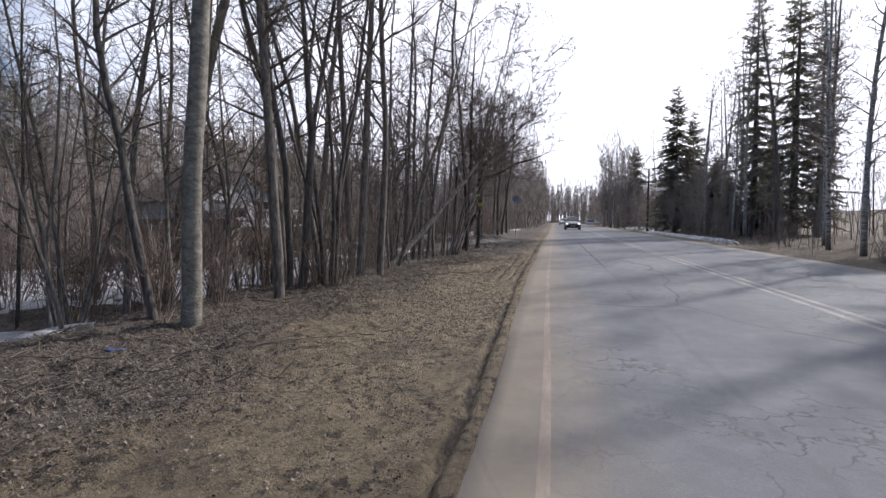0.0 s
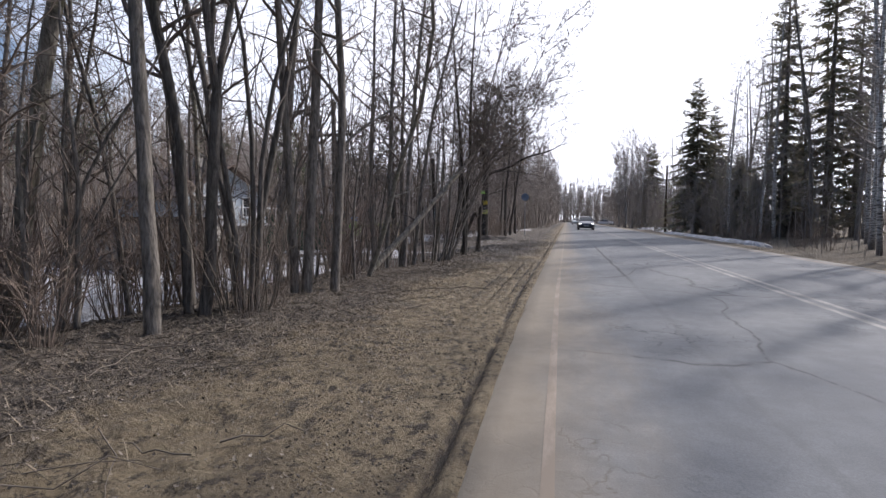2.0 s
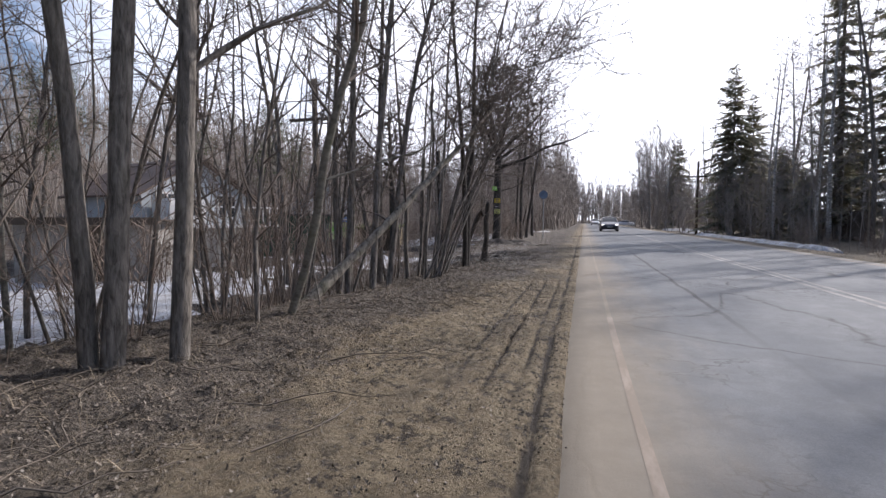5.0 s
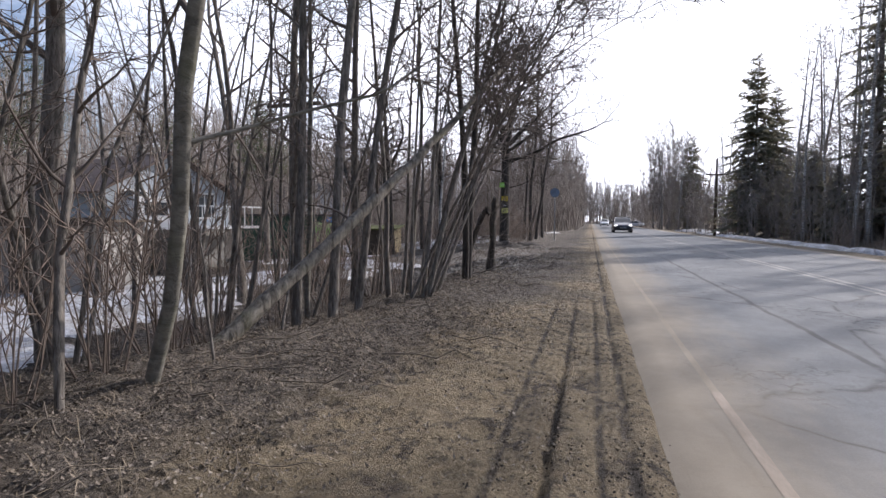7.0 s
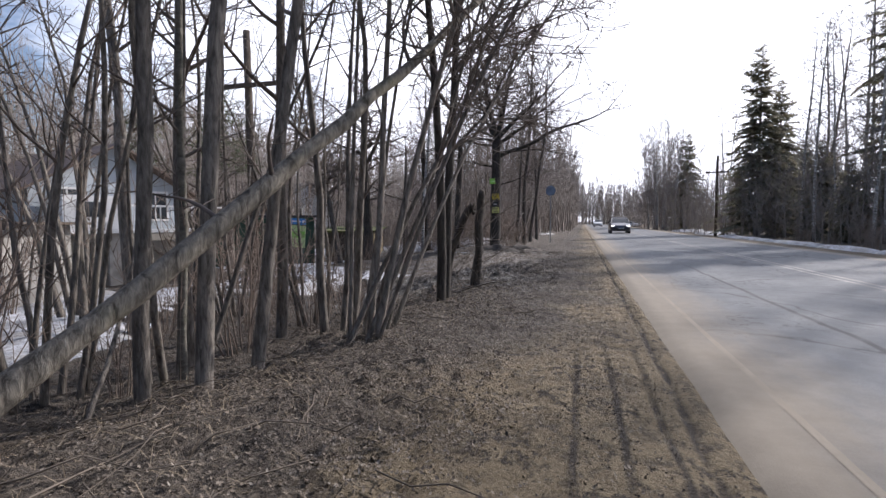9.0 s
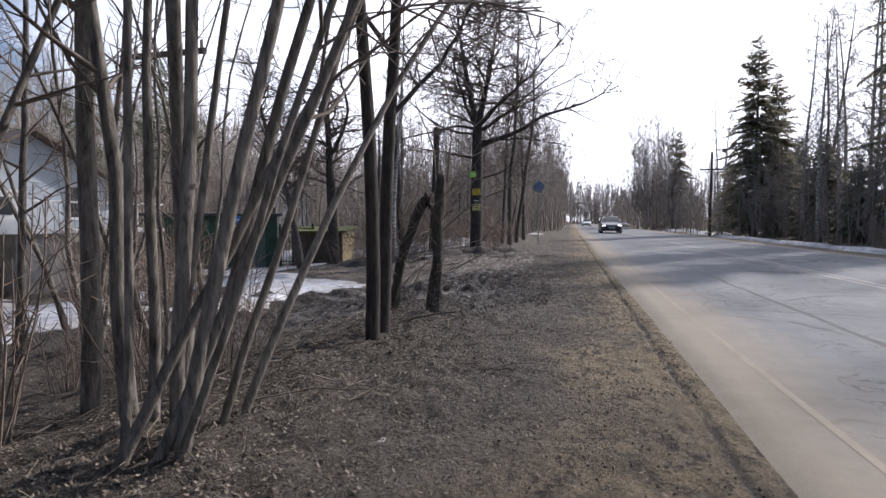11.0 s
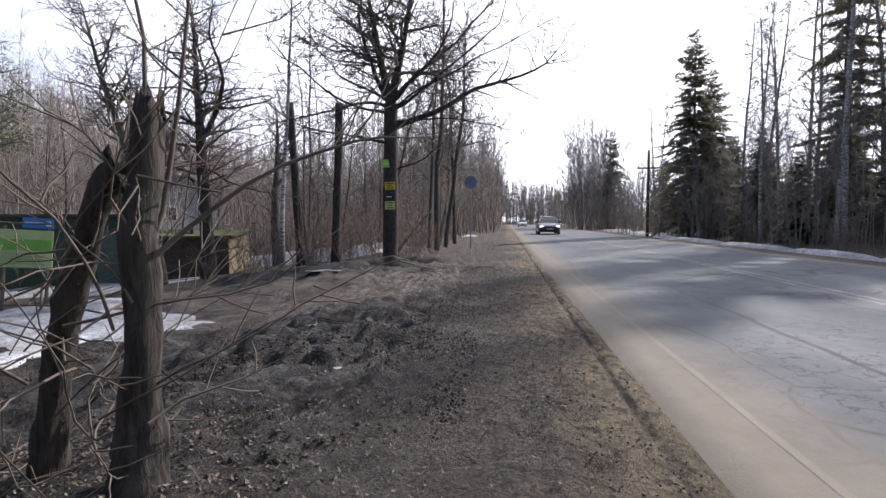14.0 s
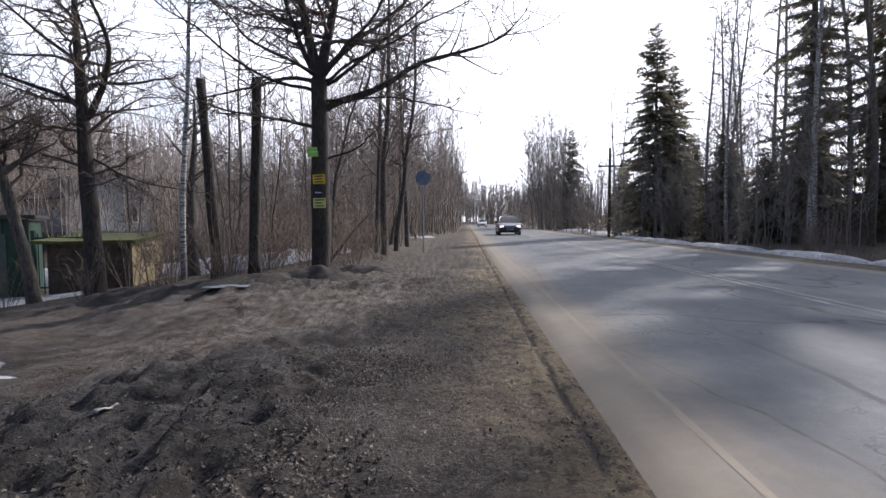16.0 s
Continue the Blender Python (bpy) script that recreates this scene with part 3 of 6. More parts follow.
def arching_willow(x, y, seed):
    """A willow whose many dark stems fan out and arch over the verge, with a dense outer crown."""
    rng = random.Random(seed)
    ob = thing("willow", pose(x, y, gz(x, y) - 0.06), "many-stemmed dark willow that arches over the verge", "tree", "willows by the verge")
    CV, CF = [], []
    for k in range(10):
        q = (k + rng.random() * 0.6) / 10
        out = -0.10 + 0.80 * q
        w = Vector((out * 0.62 + 0.04, 0.02 + 0.28 * q + rng.gauss(0, 0.10), 1.0))
        L = (8.6 - 1.6 * q) * rng.uniform(0.82, 1.06)
        r0 = rng.uniform(0.018, 0.034)
        V, F = [], []
        st = Vector((rng.uniform(-0.16, 0.2), rng.uniform(-0.18, 0.5), 0))
        pts, rad = stem(rng, st, w, L, r0 * 1.15, 0.006, 16, 0.045, 0.0)
        for i, p in enumerate(pts):
            f = i / 16
            p.x += out * 0.9 * f * f
            p.z -= 0.5 * out * f * f
        tube(V, F, pts, rad, 8)
        mk("stem", V, F, BARK_BROWN, ob)
        for _ in range(17):
            t = rng.uniform(0.30, 0.97)
            p, d = along(pts, t)
            side = Vector((rng.gauss(0.35, 0.8), rng.gauss(0, 0.8), rng.gauss(0.1, 0.5)))
            bw = d * 0.55 + side.normalized() * 0.62
            bl = rng.uniform(0.9, 2.3) * (1.2 - 0.5 * t)
            bp, br = stem(rng, p, bw, bl, max(0.009, rad[int(t * 16)] * 0.55), 0.004, 7, 0.17, 0.03)
            tube(CV, CF, bp, br, 4)
            twigs(rng, CV, CF, bp, br, 9, bl * 0.5, 0.6, 0.12, 1, True, 0.05, 0.0050)
    mk("crown", CV, CF, TWIG, ob, "bare twigs")
    return ob


def spruce(seed, hgt, width, dens=1.0):
    """A dark spruce: straight trunk, whorls of drooping boughs set with needle sprays."""
    rng = random.Random(seed)
    ob = thing("spruce", pose(0, 0, 0), "tall dark green spruce with drooping boughs", "tree", "spruces across the road")
    V, F = [], []
    pts, rad = stem(rng, Vector((0, 0, 0)), Vector((0, 0, 1)), hgt, 0.017 * hgt, 0.01, 10, 0.006)
    tube(V, F, pts, rad, 7)
    mk("trunk", V, F, BARK_BROWN, ob)
    NV, NF, BV, BF = [], [], [], []
    z = 0.07 * hgt
    while z < hgt * 0.985:
        q = z / hgt
        reach = width * (1 - q) ** 0.72 * (0.75 + 0.25 * min(1, q * 6)) + 0.14
        n = max(5, int((7 if q < 0.75 else 6) * dens))
        a0 = rng.uniform(0, 6.28)
        for k in range(n):
            a = a0 + 6.283 * k / n + rng.gauss(0, 0.22)
            L = reach * rng.uniform(0.4, 1.15)
            w = Vector((math.cos(a), math.sin(a), (0.25 if q > 0.7 else -0.1) + rng.gauss(0, 0.16)))
            bp, br = stem(rng, Vector((0, 0, z + rng.uniform(-0.3, 0.3))), w, L, 0.012 + 0.006 * L, 0.004, 5, 0.06, -0.05 if q < 0.7 else 0.02)
            tube(BV, BF, bp, br, 3)
            m = max(8, int(L * 23))
            for j in range(m):
                t = 0.12 + 0.88 * (j + rng.random()) / m
                p, d = along(bp, t)
                side = Vector((-d.y, d.x, 0)).normalized() * (1 if j % 2 else -1)
                wl_ = 0.52 * (1.15 - 0.6 * t) * rng.uniform(0.6, 1.25) * min(1.0, 0.35 + L * 0.5)
                tip = p + (side * 0.85 + d * 0.55 + Vector((0, 0, rng.uniform(-0.75, 0.05)))).normalized() * wl_
                u = (tip - p).cross(Vector((rng.gauss(0, 0.4), rng.gauss(0, 0.4), 1))).normalized() * wl_ * 0.19
                o = len(NV)
                mid = p.lerp(tip, 0.45)
                NV += [tuple(p), tuple(mid + u), tuple(tip), tuple(mid - u)]
                NF.append((o, o + 1, o + 2, o + 3))
        z += hgt * 0.0185 * rng.uniform(0.75, 1.25) / dens ** 0.5
    tagged(mk("bough_frame", BV, BF, BARK_BROWN, ob), kind="stuff")
    mk("needles", NV, NF, NEEDLES, ob, "dark green needles", smooth=False)
    return ob


def pine(seed, hgt):
    rng = random.Random(seed)
    ob = thing("pine", pose(0, 0, 0), "green pine with a bushy top behind the bare trees", "tree", "pines in the gardens")
    V, F, NV, NF = [], [], [], []
    pts, rad = stem(rng, Vector((0, 0, 0)), Vector((0.03, 0, 1)), hgt, 0.022 * hgt, 0.03, 10, 0.03)
    tube(V, F, pts, rad, 8)
    for k in range(34):
        t = rng.uniform(0.42, 1.0)
        p, d = along(pts, t)
        a = rng.uniform(0, 6.28)
        L = hgt * 0.26 * (1.25 - 0.75 * t) * rng.uniform(0.6, 1.1)
        bp, br = stem(rng, p, Vector((math.cos(a), math.sin(a), 0.25)), L, 0.04, 0.012, 5, 0.12, 0.05)
        tube(V, F, bp, br, 4)
        for j in range(170):
            q, _ = along(bp, rng.uniform(0.35, 1.0))
            c = q + Vector((rng.gauss(0, 0.26), rng.gauss(0, 0.26), rng.gauss(0.05, 0.17)))
            u = Vector((rng.gauss(0, 1), rng.gauss(0, 1), rng.gauss(0.3, 0.8))).normalized() * rng.uniform(0.06, 0.12)
            v = u.cross(Vector((rng.gauss(0, 1), rng.gauss(0, 1), rng.gauss(0, 1)))).normalized() * 0.011
            o = len(NV)
            NV += [tuple(c - u), tuple(c + v), tuple(c + u), tuple(c - v)]
            NF.append((o, o + 1, o + 2, o + 3))
    mk("trunk", V, F, BARK_BROWN, ob)
    mk("needles", NV, NF, PINE_NEEDLES, ob, "green needle tufts", smooth=False)
    return ob


GREY = "grey-barked bare deciduous tree at the edge of the verge"
DARK = "dark bare alder with many fine twigs beside the verge"
SLIM = "slim bare young tree in the roadside wood"

# the trees nearest to the road, in the order in which they are passed
bare_tree("tree", -3.83, 4.87, 0.094, 12.5, (0.061, 0.013), 11, BARK_GREY, "stout pale grey-green aspen with smooth bark and knots", fork=4.2, limbs=14, wave=0.018)
bare_tree("tree", -4.40, 5.01, 0.044, 7.0, (-0.131, -0.028), 12, BARK_DARK, SLIM, limbs=16, limb_len=1.4)
bare_tree("tree", -4.00, 7.02, 0.070, 11.0, (-0.035, -0.008), 13, BARK_BROWN, GREY, limbs=16, wave=0.03)
bare_tree("tree", -4.09, 7.88, 0.066, 10.5, (0.081, 0.019), 14, BARK_DARK, "dark bare tree that forks above head height", fork=2.6, limbs=16, wave=0.035)
bare_tree("tree", -4.26, 7.85, 0.050, 9.5, (-0.022, -0.005), 15, BARK_DARK, DARK, limbs=14)
clump("tree", -3.80, 8.32, 16, 5, 10.0, 0.047, (0.03, 0.01), 0.13, BARK_DARK, "many-stemmed dark tree with pale shoots round its foot", 14, 1.5, group="bare trees along the verge", foot=0.17)
clump("shrub", -3.78, 8.22, 161, 22, 1.7, 0.011, (0.05, -0.05), 0.42, TWIG_PALE, "pale leafless shoots round the foot of a tree", 5, 0.5, TWIG_PALE, foot=0.35, levels=0)
bare_tree("tree", -3.98, 8.42, 0.042, 8.5, (-0.05, 0.02), 17, BARK_BROWN, SLIM, limbs=12)
bare_tree("tree", -4.6, 8.3, 0.058, 10.0, (-0.114, -0.029), 18, BARK_BROWN, "brown bare tree leaning away from the road", limbs=14)
bare_tree("tree", -6.2, 7.2, 0.095, 10.5, (0.27, 0.06), 19, BARK_LOG, "mossy bare tree leaning over a damp hollow", limbs=12, first=0.4, wave=0.02)
bare_tree("tree", -3.98, 9.78, 0.060, 10.0, (-0.028, -0.007), 20, BARK_BROWN, GREY, limbs=12, first=0.4, wave=0.022)
bare_tree("tree", -3.82, 9.83, 0.074, 11.0, (0.039, 0.010), 21, BARK_BROWN, GREY, limbs=13, first=0.4, wave=0.018)
bare_tree("tree", -3.52, 10.17, 0.066, 10.0, (0.044, 0.011), 22, BARK_BROWN, "grey-brown bare tree with a forked side limb", limbs=14, wave=0.022, shoot=[(2.3, 0.6, 0.85, 3.2, 0.026)])
bare_tree("tree", -3.77, 12.18, 0.042, 7.5, (0.128, 0.036), 23, BARK_GREY, "crooked pale bare tree with a low sweeping limb", limbs=12, wave=0.14, first=0.3, shoot=[(1.75, 1.0, 0.45, 1.9, 0.016)])
bare_tree("tree", -6.54, 13.56, 0.10, 11.0, (0.031, 0.009), 24, BARK_BROWN, GREY, limbs=15, wave=0.02)
bare_tree("tree", -3.76, 11.55, 0.020, 3.4, (0.008, 0.002), 25, BARK_BROWN, "thin bare sapling on the bank", limbs=8, limb_len=0.7, levels=0)
bare_tree("tree", -4.38, 15.03, 0.050, 9.5, (0.018, 0.005), 26, BARK_BROWN, GREY, limbs=12, first=0.35, wave=0.025)
bare_tree("tree", -3.99, 15.20, 0.056, 10.0, (0.071, 0.020), 27, BARK_BROWN, GREY, limbs=13, first=0.35, wave=0.02)
bare_tree("tree", -3.90, 15.72, 0.048, 8.5, (0.098, 0.026), 28, BARK_BROWN, SLIM, limbs=12, first=0.35, wave=0.03)
bare_tree("tree", -4.84, 17.57, 0.06, 10.0, (0.069, 0.020), 29, BARK_BROWN, GREY, limbs=13, wave=0.025)
bare_tree("tree", -5.29, 16.54, 0.06, 10.0, (-0.010, -0.003), 30, BARK_BROWN, GREY, limbs=14, wave=0.025)
arching_willow(-3.27, 16.45, 31)
clump("willow", -3.82, 17.10, 32, 3, 7.0, 0.046, (0.05, 0.03), 0.16, BARK_BROWN, "many-stemmed brown willow on the bank", 11, 1.3, group="willows by the verge", floor=1.9)
clump("willow", -8.91, 18.33, 33, 6, 7.5, 0.055, (-0.10, -0.03), 0.2, BARK_BROWN, "many-stemmed willow standing in old snow", 10, 1.3, group="willows by the verge")
bare_tree("tree", -7.20, 17.72, 0.085, 10.0, (0.032, 0.009), 34, BARK_BROWN, GREY, limbs=14, fork=3.0)
bare_tree("tree", -3.19, 18.99, 0.060, 8.0, (0.045, 0.008), 35, BARK_BLACK, "dark straight trunk, one of a close pair", limbs=11, first=0.42, wave=0.014)
bare_tree("tree", -3.22, 19.35, 0.062, 8.5, (0.044, 0.008), 36, BARK_BLACK, "dark straight trunk, one of a close pair", limbs=12, first=0.32, wave=0.016, shoot=[(2.2, 0.7, 0.8, 2.8, 0.03)])
# thin, crooked stems in clumps behind them
clump("alder", -5.75, 15.35, 326, 8, 8.6, 0.034, (0.0, 0.0), 0.26, BARK_BROWN, "many-stemmed dark alder fanning up from one root", 12, 1.3, group="alders in the wood", foot=0.35)
clump("alder", -5.0, 16.0, 327, 4, 8.0, 0.030, (0.05, 0.02), 0.2, BARK_BROWN, "many-stemmed dark alder fanning up from one root", 12, 1.2, group="alders in the wood", foot=0.3)
for k, (x, y, n_, h_) in enumerate([(-5.2, 12.7, 5, 5.5), (-5.0, 18.6, 6, 5.5), (-5.6, 11.0, 6, 6.0), (-5.4, 9.4, 6, 6.0), (-6.8, 19.4, 7, 6.0), (-5.2, 7.0, 6, 5.5), (-6.0, 5.4, 6, 5.0)]):
    clump("willow", x, y, 330 + k, n_, h_, 0.03, (0.03, 0.01), 0.26, BARK_BROWN, "clump of thin crooked bare willow stems", 6, 1.0, group="willow clumps in the wood", foot=0.3)
# beyond the driveway
bare_tree("tree", -10.23, 32.93, 0.22, 8.0, (0.007, 0.0), 37, BARK_BLACK, "thick dark bare tree with a heavy upright limb", limbs=28, limb_len=3.2, first=0.32, wave=0.02, flat=0.5, up=0.03, kink=0.28, dense=1.2, shoot=[(4.2, 0.2, 1.0, 4.5, 0.10), (5.0, 0.1, 0.35, 3.8, 0.05), (4.6, 3.2, 0.45, 4.2, 0.06), (5.6, 3.6, 0.6, 3.8, 0.05), (5.4, 5.9, 0.5, 3.6, 0.05), (3.4, 0.2, -0.25, 2.8, 0.03)], rmin=0.008)
bare_tree("tree", -11.4, 32.5, 0.14, 8.0, (-0.05, -0.007), 38, BARK_DARK, "crooked dark bare tree beside the shed", limbs=28, limb_len=3.0, dense=1.2, wave=0.06, rmin=0.009, kink=0.26)
bare_tree("birch", -7.4, 31.75, 0.055, 9.0, (-0.008, 0.0), 39, BARK_BIRCH, "thin white-barked young birch by the driveway", limbs=12, limb_len=1.5, wave=0.03)
bare_tree("tree", -9.7, 36.5, 0.17, 6.2, (0.01, 0.0), 40, BARK_DARK, "gnarled dark snag with broken limbs", limbs=9, limb_len=1.6, wave=0.05)
bare_tree("tree", -4.65, 32.6, 0.20, 9.0, (0.02, 0.002), 41, BARK_BLACK, "dark spreading tree with small notices nailed to its trunk", limbs=36, limb_len=3.3, first=0.36, fork=4.4, wave=0.016, rmin=0.009, flat=0.45, dense=1.8, up=0.03, kink=0.25,
          shoot=[(3.7, 0.12, 0.62, 6.0, 0.10), (3.3, 3.3, 0.15, 3.4, 0.05), (4.6, 5.6, 0.5, 4.0, 0.06), (2.6, 0.0, 0.1, 2.4, 0.03), (4.2, 0.3, 0.36, 5.2, 0.05), (4.3, 6.1, 0.14, 4.6, 0.04), (3.9, 0.1, 0.03, 3.6, 0.032), (4.3, 3.0, 0.5, 4.6, 0.055), (4.1, 3.5, 0.25, 4.4, 0.045), (4.4, 0.2, 0.85, 5.4, 0.08), (4.4, 4.2, 0.4, 4.0, 0.05), (4.4, 3.1, 1.0, 4.5, 0.08)])
for k, (x, y, r_, h_) in enumerate([(-4.12, 38.5, 0.10, 10.5), (-4.05, 40.9, 0.09, 11), (-4.6, 39.6, 0.07, 9.5), (-3.9, 43.5, 0.09, 10), (-5.6, 37.2, 0.05, 8), (-5.0, 46, 0.08, 10)]):
    bare_tree("tree", x, y, r_, h_, (0.06, 0.0), 50 + k, BARK_DARK, SLIM, limbs=20, limb_len=2.3, fine=False, rmin=0.010)


def sawn_trunk(x, y, r, hgt, lean, seed, label, mat=BARK_BLACK):
    """A dead trunk sawn off level at the top."""
    rng = random.Random(seed)
    ob = thing("topped_tree", pose(x, y, gz(x, y) - 0.06), label, "dead tree", "topped dead trees")
    V, F, CV, CF = [], [], [], []
    pts, rad = stem(rng, Vector((0, 0, 0)), Vector((*lean, 1)), hgt, r * 1.25, r * 0.8, 9, 0.015)
    for i in range(1, len(rad)):
        rad[i] = r * (1 - 0.2 * i / 9) * rng.uniform(0.95, 1.05)
    tube(V, F, pts, rad, 11, True)
    mk("trunk", V, F, mat, ob)
    for k in range(3):
        p, d = along(pts, rng.uniform(0.35, 0.95))
        a = rng.uniform(0, 6.28)
        bp, br = stem(rng, p, Vector((math.cos(a), math.sin(a), 0.5)), rng.uniform(0.4, 1.2), r * 0.2, 0.01, 4, 0.2)
        CV, CF = [], []
        tube(CV, CF, bp, br, 5)
        mk("broken_limb", CV, CF, TWIG, ob)
    return ob


sawn_trunk(-6.25, 32.7, 0.13, 4.6, (0.02, 0.0), 60, "straight dead trunk sawn off at the top")
sawn_trunk(-7.95, 34.4, 0.14, 5.3, (-0.02, 0.0), 61, "thick dead trunk sawn off with stubs of limbs")


def broken_stump():
    """A splintered stump with a second, snapped stem and dead shoots."""
    rng = random.Random(70)
    ob = thing("broken_stump", pose(-2.94, 20.38, -0.05), "dark splintered tree stump with snapped stem and dead shoots", "dead tree")
    for name, pts, rad in (("trunk", [(0, 0, 0), (0.0, 0.02, 0.35), (0.02, 0.0, 0.8), (0.03, 0.01, 1.25), (0.07, 0.02, 1.66)], [0.13, 0.078, 0.06, 0.066, 0.058]),
                           ("snapped_stem", [(-0.62, 0.18, 0), (-0.52, 0.15, 0.45), (-0.38, 0.12, 0.9), (-0.22, 0.1, 1.28), (-0.1, 0.08, 1.42)], [0.08, 0.055, 0.052, 0.062, 0.058])):
        V, F = [], []
        fine_p, fine_r = [], []
        for i in range(25):
            f = i / 24 * 4
            j = min(int(f), 3)
            fine_p.append(Vector(pts[j]).lerp(Vector(pts[j + 1]), f - j) + Vector((0.012 * noise.noise((f * 2, 1, rad[0] * 9)), 0.012 * noise.noise((f * 2, 5, rad[0] * 9)), 0)))
            fine_r.append(rad[j] + (rad[j + 1] - rad[j]) * (f - j))
        tube(V, F, fine_p, fine_r, 14)
        top = len(V) - 14
        for k in range(14):
            x, y, z = V[top + k]
            V[top + k] = (x + rng.gauss(0, 0.012), y + rng.gauss(0, 0.012), z + rng.choice((-0.09, -0.05, -0.02, 0.0, 0.03, 0.07)))
        cx, cy, cz = pts[-1]
        V.append((cx, cy, cz - 0.16))
        F += [(top + k, top + (k + 1) % 14, len(V) - 1) for k in range(14)]
        for k in range(len(V) - 15):
            x, y, z = V[k]
            c_ = fine_p[min(k // 14, 24)]
            q = 1 + 0.45 * noise.noise((x * 16, y * 16, z * 2.2)) + 0.2 * noise.noise((x * 40, y * 40, z * 6))
            V[k] = (c_.x + (x - c_.x) * q, c_.y + (y - c_.y) * q, z)
        mk(name, V, F, BARK_BLACK, ob, smooth=True)
    CV, CF = [], []
    for k in range(46):
        a = rng.uniform(0, 6.28)
        p = Vector((rng.uniform(-0.5, 0.12), rng.uniform(-0.1, 0.2), rng.uniform(0.02, 1.3)))
        bp, br = stem(rng, p, Vector((math.cos(a), math.sin(a), rng.uniform(-0.1, 1.4))), rng.uniform(0.5, 1.5), rng.uniform(0.0035, 0.009), 0.002, 8, 0.2)
        tube(CV, CF, bp, br, 4)
        twigs(rng, CV, CF, bp, br, 3, 0.4, 0.5, 0.3, 0, True)
    for w, L in (((0.25, 0.2, 1.2), 2.0), ((-0.2, 0.1, 1.2), 2.2), ((0.7, 0.5, 0.9), 1.5)):
        bp, br = stem(rng, Vector((0.05, 0, 1.0)), Vector(w), L, 0.014, 0.004, 9, 0.14)
        tube(CV, CF, bp, br, 5)
        twigs(rng, CV, CF, bp, br, 7, 0.6, 0.5, 0.3, 0, True)
    mk("dead_brush", CV, CF, TWIG_PALE, ob, "dead grey shoots")


broken_stump()


def leaning_log():
    """A long fallen trunk that leans up into the willow."""
    rng = random.Random(72)
    b, d = Vector((-4.51, 13.20, -0.35)), Vector((0.387, 0.676, 0.627))
    ob = thing("fallen_trunk", pose(*b), "long mossy fallen trunk leaning up into the willow", "dead tree")
    V, F, CV, CF = [], [], [], []
    pts = [d * (5.9 * i / 16) + Vector((0, 0, -0.114 * math.sin(i * 0.2))) + Vector((rng.gauss(0, 0.012), rng.gauss(0, 0.012), rng.gauss(0, 0.012))) for i in range(17)]
    rad = [0.094 * (1 - 0.042 * i) * rng.uniform(0.88, 1.12) for i in range(17)]
    tube(V, F, pts, rad, 12, True)
    mk("trunk", V, F, BARK_LOG, ob)
    for t, L, w in ((0.42, 0.8, (-0.6, 0.4, 0.5)), (0.55, 1.0, (-0.5, -0.2, -0.7)), (0.5, 0.5, (0.2, -0.5, 0.6)), (0.78, 1.3, (-0.5, 0.5, 0.9)), (0.9, 1.5, (-0.2, 0.6, 1.0)), (0.97, 1.6, (0.1, 0.9, 0.9)), (0.99, 1.3, (-0.7, 0.6, 0.7))):
        p, _ = along(pts, t)
        bp, br = stem(rng, p, Vector(w), L, 0.022, 0.006, 6, 0.14)
        CV, CF = [], []
        tube(CV, CF, bp, br, 5)
        twigs(rng, CV, CF, bp, br, 5, L * 0.4, 0.6, 0.3, 0)
        mk("dead_limb", CV, CF, TWIG, ob)


leaning_log()

# ---------------------------------------------------------------- the wood behind, copies of a few patterns
PROTO = []
for k, (hh, rr, mat, lab) in enumerate([(9.0, 0.040, BARK_BROWN, SLIM), (10.5, 0.052, BARK_DARK, DARK), (8.0, 0.032, BARK_BROWN, SLIM), (11.5, 0.062, BARK_BROWN, "tall grey-brown bare tree in the wood"),
                                       (7.0, 0.026, BARK_DARK, "thin bare sapling in the wood"), (10.0, 0.05, BARK_GREY, "pale grey bare tree in the wood")]):
    PROTO.append(bare_tree("tree", -8.0 - 1.1 * k, -6.0 - k, rr, hh, (0.02, 0.01), 100 + k, mat, lab, limbs=17, limb_len=2.0, fine=False, wave=0.035, levels=1, sides=6, rmin=0.0052, dense=1.6, kink=0.17,
                           first=0.25, group="bare trees in the wood"))
SHRUB = []
for k in range(4):
    SHRUB.append(clump("shrub", -7.0 - 1.3 * k, -4.5, 120 + k, 13, 2.3 - 0.25 * k, 0.011, (0, 0), 0.45, TWIG_RED, "leafless red-brown undergrowth shrub", 6, 0.6, TWIG_RED, fine=False, levels=0))

rng = random.Random(5)
taken = [(-3.8, 4.9), (-4.0, 7.0), (-4.1, 7.9), (-3.7, 8.1), (-3.8, 9.8), (-3.5, 10.2), (-3.8, 12.2), (-4.0, 15.2), (-3.3, 16.5), (-3.2, 19.2), (-3.0, 20.4)]


def clear_of(x, y, gap):
    if any((x - a) ** 2 + (y - b) ** 2 < gap * gap for a, b in taken):
        return False
    if 20.5 < y < 31.2 and x > -15.5:  # the driveway
        return False
    if -26 < x < -9.5 and 19 < y < 41:  # the yards
        return rng.random() < 0.10 and not (-16 < x < -9.5 and 26 < y < 39) and not (-24 < x < -14 and 21 < y < 31)
    return True


